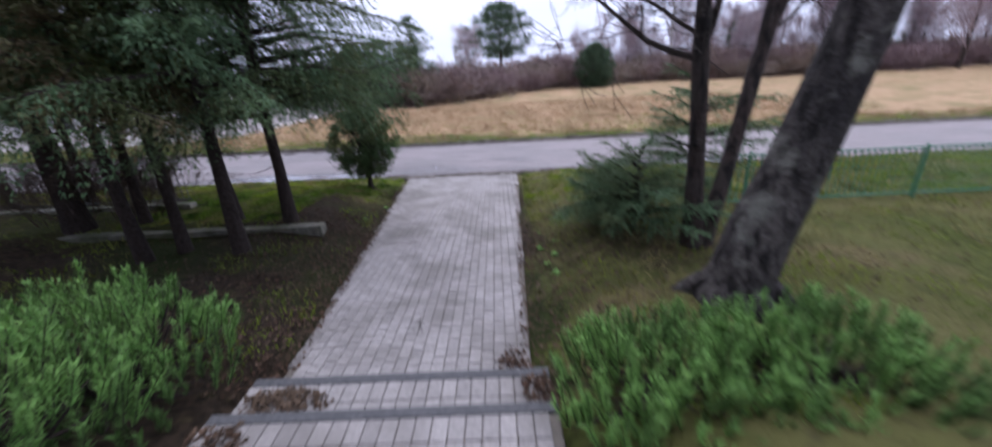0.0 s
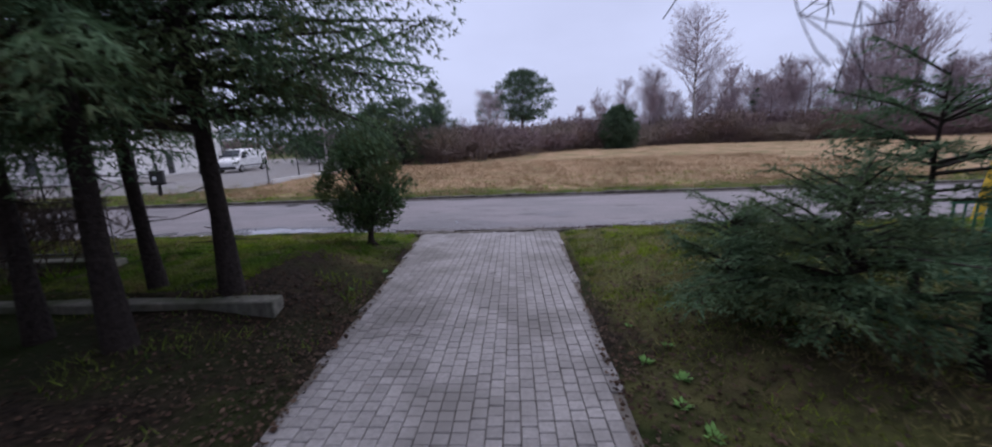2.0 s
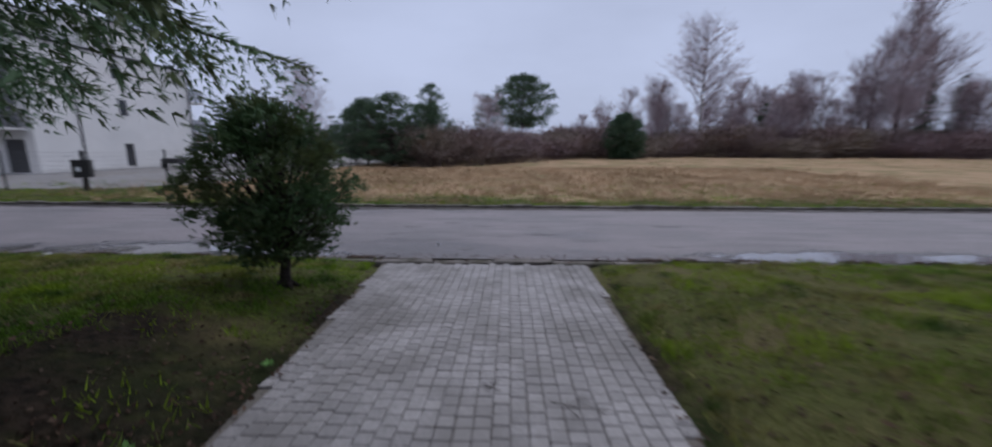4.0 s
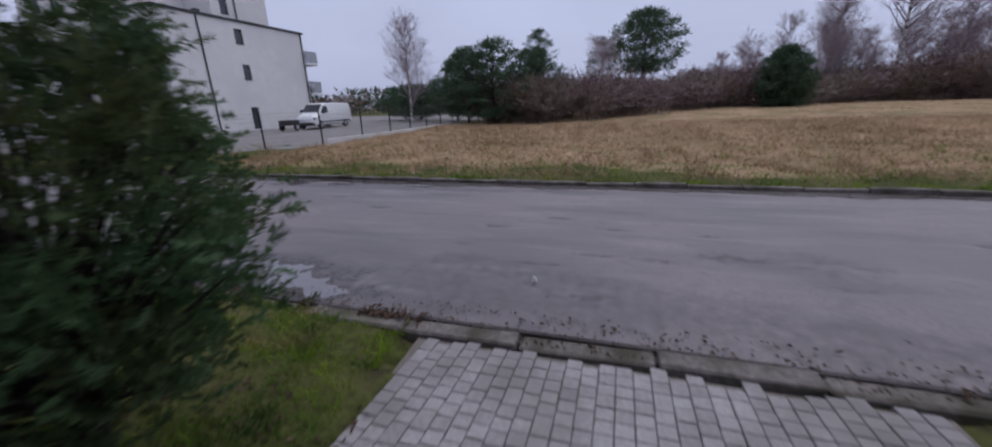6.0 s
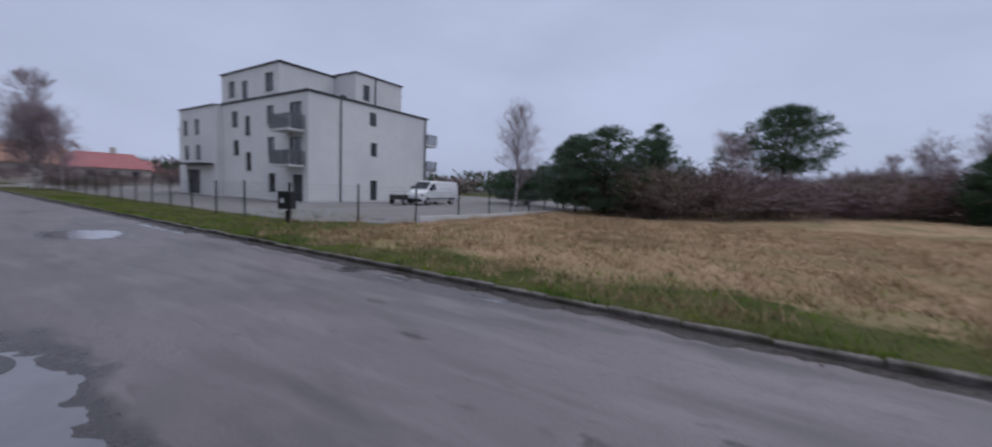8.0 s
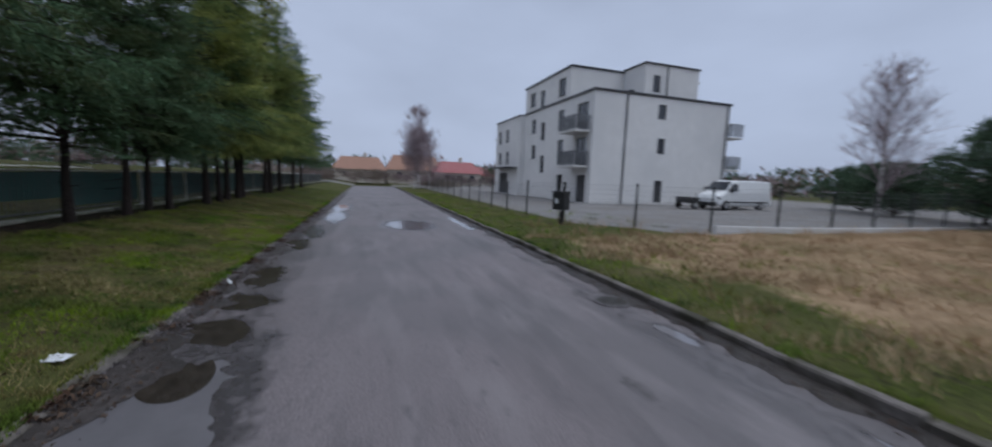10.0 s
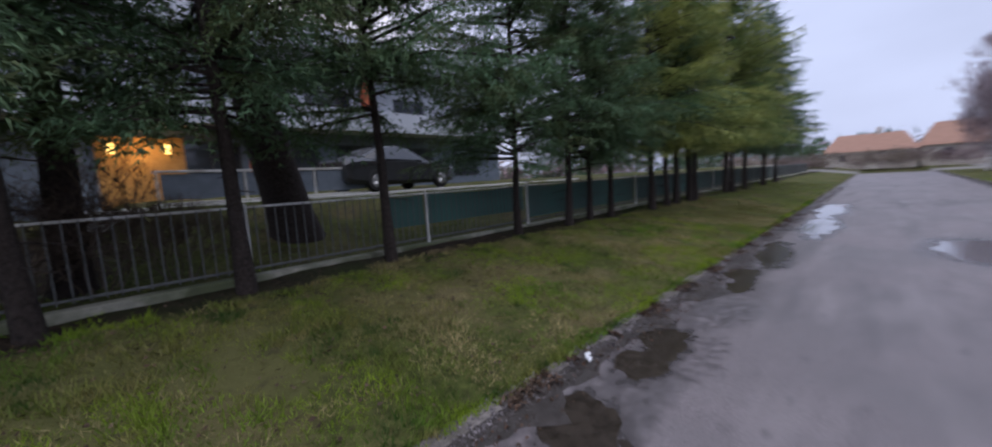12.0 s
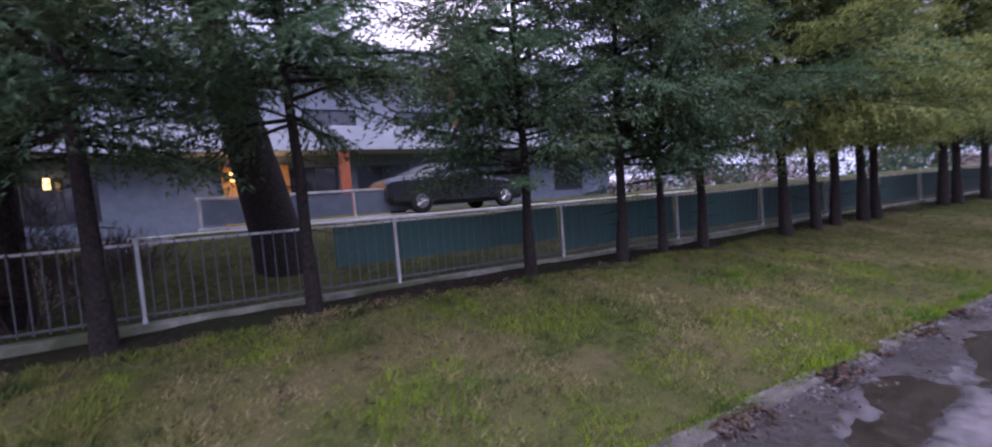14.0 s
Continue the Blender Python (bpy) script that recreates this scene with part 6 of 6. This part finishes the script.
# ---- house behind the fence ----
def yard_house():
    root = tagged(new("yard_house"), "white house with orange columns and lit wooden entrance", "house")
    z0 = 1.5
    lower = [(-26, -24, z0 + 0.7, z0 + 2.3), (-22.4, -20.2, z0 + 0.7, z0 + 2.3), (-18.6, -16.6, z0 + 0.5, z0 + 2.4), (-15.8, -13.4, z0 + 0.5, z0 + 2.4), (-12.6, -10.6, z0 + 0.5, z0 + 2.4), (-4.6, -2.6, z0 + 0.7, z0 + 2.3)]
    # lower wall darker than the upper: shade and glazing are in its colour
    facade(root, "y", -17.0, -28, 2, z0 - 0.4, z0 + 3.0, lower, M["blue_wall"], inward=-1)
    upper = [(-26, -24, 4.9, 6.4), (-22, -20, 4.9, 6.4), (-17.6, -15.4, 4.8, 6.4), (-13.6, -11.4, 4.8, 6.4), (-9, -7, 4.9, 6.4)]
    facade(root, "y", -17.0, -28, 2, z0 + 3.0, 7.8, upper, M["house_render"], inward=-1)
    facade(root, "x", -28, -27, -17.3, z0 - 0.4, 7.8, [], M["house_render"], inward=1)
    slab(root, "balcony_band", -28, 2, -16.99, -15.6, z0 + 2.9, z0 + 3.9, M["house_render"])
    slab(root, "roof", -28.4, 2.4, -27.4, -15.4, 7.8, 8.7, M["house_render"])
    slab(root, "column", -18.0, -17.6, -16.0, -15.6, z0 + 3.9, 7.8, M["orange"])
    slab(root, "column", -13.0, -12.6, -16.0, -15.6, z0 - 0.3, z0 + 2.9, M["orange"])
    slab(root, "entrance", -10.7, -8.3, -16.995, -16.8, z0, z0 + 2.5, M["wood_warm"])
    for x in (-10.2, -8.7, -3.4):
        s = Soup()
        s.tube([(x, -16.75, z0 + 1.9), (x, -16.75, z0 + 2.25)], [0.09, 0.09], 8, True)
        part("wall_lamp", s, M["lamp_warm"], root, "lit warm wall lamp")


yard_house()
lamp = new("entrance_light", bpy.data.lights.new("entrance_light", 'POINT'))
lamp.data.energy, lamp.data.color, lamp.data.shadow_soft_size = 25, (1.0, 0.66, 0.28), 0.15
lamp.location = (-9.4, -16.2, 3.5)
cap = part("terrace_coping", bevel_box(-24, -7.4, -8.42, -8.08, 1.2, 1.585, 0.02), M["slab"])
tagged(cap, "pale concrete coping along the edge of the raised terrace", "coping", kind="structure")
br = thing("glass_balustrade", "low pale rail with glass panels on raised yard", "balustrade", (-14, -9.0, gz(-12, -9.0)))
part("rail", bevel_box(0, 5.0, -0.03, 0.03, 0.72, 0.78, 0.01), M["post_white"], br)
part("kerb", bevel_box(0, 5.0, -0.08, 0.08, -0.1, 0.08, 0.01), M["slab"], br)
for k in range(4):
    part("post", bevel_box(k * 1.64, k * 1.64 + 0.05, -0.025, 0.025, 0.0, 0.74, 0.006, 1), M["post_white"], br)
    if k < 3:
        part("panel", bevel_box(k * 1.64 + 0.08, k * 1.64 + 1.6, -0.006, 0.006, 0.14, 0.7, 0.003, 1), M["blue_wall"], br, "pale blue panel")

big = conifer(21, 9.0, 4.2, 2.4, gap=0.4, arms=5, blade=0.13, twigs=0.13)
s = Soup()
s.tube([(-0.12, 0, -0.3), (-0.02, 0, 0.3), (0.2, -0.08, 1.6), (0.5, -0.2, 3.2), (0.95, -0.4, 6), (1.1, -0.5, 8)], [0.55, 0.42, 0.37, 0.31, 0.2, 0.08], 14)
set_tree("old_yard_tree", (s, big[1], big[2]), "tall old tree with thick dark trunk behind the fence", (-10.7, -6.2, gz(-10.7, -6.2)), 0, M["needle"])
s2 = Soup()
s2.tube([(0, 0, -0.2), (0.02, 0, 0.4), (0.1, 0, 1.8), (0.1, 0.02, 4)], [0.3, 0.22, 0.19, 0.12], 12)
big2 = conifer(22, 8.5, 2.3, 2.4, gap=0.36, arms=6, blade=0.13, twigs=0.13)
set_tree("old_yard_tree", (s2, big2[1], big2[2]), "tall old tree with thick dark trunk behind the fence", (-7.75, -5.3, gz(-7.75, -5.3)), 130, M["needle"], size=0.9)


# ---- houses at the end of the road ----
def small_house(x, y, w, d, h, rise, roof, wall, label, rz=0.0):
    root = thing("house", label, "house", (x, y, 0.1), rz)
    s = Soup()
    s.box(-d / 2, d / 2, -w / 2, w / 2, 0, h)
    part("wall", s, wall, root)
    s = Soup()
    e = 0.4
    a = [(-d / 2 - e, -w / 2 - e, h - 0.15), (d / 2 + e, -w / 2 - e, h - 0.15), (d / 2 + e, w / 2 + e, h - 0.15), (-d / 2 - e, w / 2 + e, h - 0.15), (0, -w / 2 + w * 0.12, h + rise), (0, w / 2 - w * 0.12, h + rise)]
    s.v += a
    s.f += [(1, 2, 5, 4), (3, 0, 4, 5), (0, 1, 4), (2, 3, 5), (3, 2, 1, 0)]
    part("roof", s, roof, root)
    for k in range(3):
        f = -w / 2 + w * (k + 0.75) / 3.5
        part("window", bevel_box(d / 2, d / 2 + 0.04, f - 0.5, f + 0.5, h * 0.45, h * 0.8, 0.01, 1), M["glass"], root)
    part("chimney", bevel_box(-0.3, 0.3, -0.3 + w * 0.1, 0.3 + w * 0.1, h + rise * 0.5, h + rise + 0.9, 0.02, 1), M["plaster"], root)


small_house(-94, 0.5, 10, 9, 2.8, 2.6, M["roof_tile"], M["plaster"], "house with orange tiled hip roof")
small_house(-96, 12, 12, 9, 3.1, 3.2, M["roof_tile"], M["plaster"], "house with orange tiled hip roof")
small_house(-108, 27, 12, 9, 2.6, 2.2, M["roof_red"], M["plaster"], "house with red sheet roof")
small_house(-88, 20, 9, 8, 2.8, 2.3, M["roof_red"], M["plaster"], "small beige house with red roof")
small_house(-118, 40, 12, 9, 2.6, 2.0, M["roof_red"], M["render"], "house with red sheet roof")
small_house(70, 84, 12, 9, 3.2, 0.6, M["roofedge"], M["render"], "low white house behind bare trees", 60)


# ---- path and steps ----
def paved_path():
    root = tagged(new("pavement_path"), "grey concrete block path widening towards the road", "pavement", kind="structure")
    s = Soup()
    for y0, y1 in ((-9.62, -0.14),):
        s.v += [(path_left(y0), y0, -0.055 * y0 - 0.02), (path_right(y0), y0, -0.055 * y0 - 0.02), (path_right(y1), y1, -0.055 * y1 - 0.02), (path_left(y1), y1, -0.055 * y1 - 0.02)]
        s.f.append((0, 1, 2, 3))
        s.v += [(x, y, z - 0.2) for x, y, z in s.v]
        s.f += [(7, 6, 5, 4), (0, 4, 5, 1), (1, 5, 6, 2), (2, 6, 7, 3), (3, 7, 4, 0)]
    part("bedding", s, M["joint"], root)
    r = random.Random(17)
    W, LEN = 0.112, (0.112, 0.168)
    blocks = [bevel_box(-W / 2 + 0.0025, W / 2 - 0.0025, -l / 2 + 0.0025, l / 2 - 0.0025, -0.06, 0.0, 0.006, 1) for l in LEN]
    meshes = [b.mesh("paver", M["paver"]) for b in blocks]
    rest = Soup()
    near = []
    col = -2.9
    while col < 0.7:
        y = -9.6 + r.choice((0, 0, 0.03, 0.056))
        while y < -0.2:
            k = 0 if r.random() < 0.86 else 1
            yc = y + LEN[k] / 2
            if path_left(yc) + W / 2 - 0.02 < col < path_right(yc) - W / 2 + 0.02:
                m = pose(col + r.uniform(-0.002, 0.002), yc, -0.055 * yc + r.uniform(-0.003, 0.003), -math.degrees(math.atan(0.055)) + r.uniform(-0.7, 0.7), r.uniform(-0.7, 0.7), r.uniform(-0.6, 0.6))
                near.append((k, m, yc, col))
            y += LEN[k]
        col += W
    pick = [q for q in near if -5.2 < q[2] < -3.0]
    chosen = {id(q) for q in pick[:300]}
    for q in near:
        if id(q) in chosen:
            ob = new("paver", meshes[q[0]])
            ob.parent = root
            ob.matrix_basis = q[1]
        else:
            rest.add(blocks[q[0]], q[1])
    tagged(part("paver_field", rest, M["paver_far"], root), kind="stuff")


paved_path()


def steps():
    root = tagged(new("stairs"), "paved garden steps with dark concrete nosings", "steps", kind="structure")
    r = random.Random(5)
    W, L = 0.112, 0.2
    blk = bevel_box(-W / 2 + 0.003, W / 2 - 0.003, -L / 2 + 0.003, L / 2 - 0.003, -0.06, 0, 0.006, 1)
    me = blk.mesh("paver", M["paver"])
    edge = -9.46
    z = 0.65
    for k in range(4):
        depth = 0.5 if k < 3 else 2.6
        x0, x1 = -2.12, 0.3
        s = bevel_box(x0, x1, edge - 0.09, edge, z - 0.28, z, 0.012, 2)
        part("nosing", s, M["nosing"], root, "dark concrete edge")
        part("bedding", bevel_box(x0, x1, edge - depth, edge - 0.09, z - 0.3, z - 0.02, 0.01, 1), M["joint"], root)
        y = edge - 0.09 - L / 2 - 0.004
        while y > edge - depth and y > -13.2:
            x = x0 + W / 2
            while x < x1 - W / 2 + 0.01:
                ob = new("paver", me)
                ob.parent = root
                ob.matrix_basis = pose(x, y, z + r.uniform(-0.002, 0.002), r.uniform(-0.5, 0.5), r.uniform(-0.5, 0.5), 0)
                x += W
            y -= L
        edge -= depth
        z += 0.14
    return root


steps()


# ---- small things on the path ----
def twig_at(x, y, rz, size, seed):
    ob = part("fallen_twig", limbed(seed, (0, 0, 0.01), (1, 0.1, 0.0), 0.2 * size, 0.006, 2, spread=0.7, upward=0.0, tip=0.002, sides=4), M["bark"])
    ob.matrix_basis = pose(x, y, -0.055 * y + 0.006, 0, 0, rz) @ Matrix.Diagonal((1, 1, 0.15, 1))
    tagged(ob, "thin dark fallen twig on the paving", "twig")


twig_at(-1.95, -6.05, 15, 1.6, 3)
twig_at(-0.45, -4.0, -25, 0.9, 4)
twig_at(-0.88, -3.9, 60, 0.4, 5)
twig_at(-0.9, -8.7, 100, 0.8, 6)
for x, y, z, rx, ry, n in ((-1.78, -9.72, 0.65, 0.26, 0.11, 420), (0.2, -9.7, 0.65, 0.1, 0.14, 160), (-1.95, -10.2, 0.79, 0.16, 0.12, 160), (0.02, -9.3, 0.51, 0.12, 0.2, 150)):
    r = random.Random(n)
    s = Soup()
    for _ in range(n):
        a, q = r.uniform(0, 6.3), math.sqrt(r.random())
        lump = 1 + 0.6 * noise.noise(Vector((math.cos(a) * 1.6, math.sin(a) * 1.6, n))) + abs(r.gauss(0, 0.22))
        px, py, pz = math.cos(a) * rx * q * lump, math.sin(a) * ry * q * lump, 0.045 * (1 - q * q) * r.random() + 0.004
        w, l = r.uniform(0, 6.3), r.uniform(0.012, 0.03)
        c, d = math.cos(w) * l, math.sin(w) * l
        s.quad((px + c, py + d, pz + r.uniform(0, 0.015)), (px - d * 0.6, py + c * 0.6, pz + 0.01), (px - c, py - d, pz + r.uniform(0, 0.015)), (px + d * 0.6, py - c * 0.6, pz))
    ob = part("leaf_pile", s, M["leaf"])
    ob.matrix_basis = pose(x, y, z)
    tagged(ob, "small pile of brown leaves on a step", "leaves", kind="stuff")


def weed(x, y, size, seed):
    r = random.Random(seed)
    s = Soup()
    for k in range(26):
        a, l = r.uniform(0, 6.3), size * r.uniform(0.4, 1)
        d = Vector((math.cos(a), math.sin(a), r.uniform(0.3, 1.0))).normalized()
        w = Vector((-math.sin(a), math.cos(a), 0)) * l * 0.22
        o = d * l * r.uniform(0.1, 0.5)
        s.quad(o, o + d * l * 0.5 + w, o + d * l, o + d * l * 0.5 - w)
    ob = part("weed_plant", s, M["needle_fresh"])
    ob.matrix_basis = pose(x, y, gz(x, y))
    tagged(ob, "low leafy green weed at the path edge", "plant")


for k, (x, y, q) in enumerate(((0.55, -6.6, 0.07), (0.72, -6.9, 0.08), (0.6, -7.2, 0.07), (0.8, -6.4, 0.06), (0.62, -5.9, 0.05), (0.66, -7.5, 0.07), (-2.75, -4.6, 0.06), (-2.6, -3.6, 0.06), (-3.3, -8.1, 0.1), (-4.1, -7.9, 0.09))):
    weed(x, y, q, k)
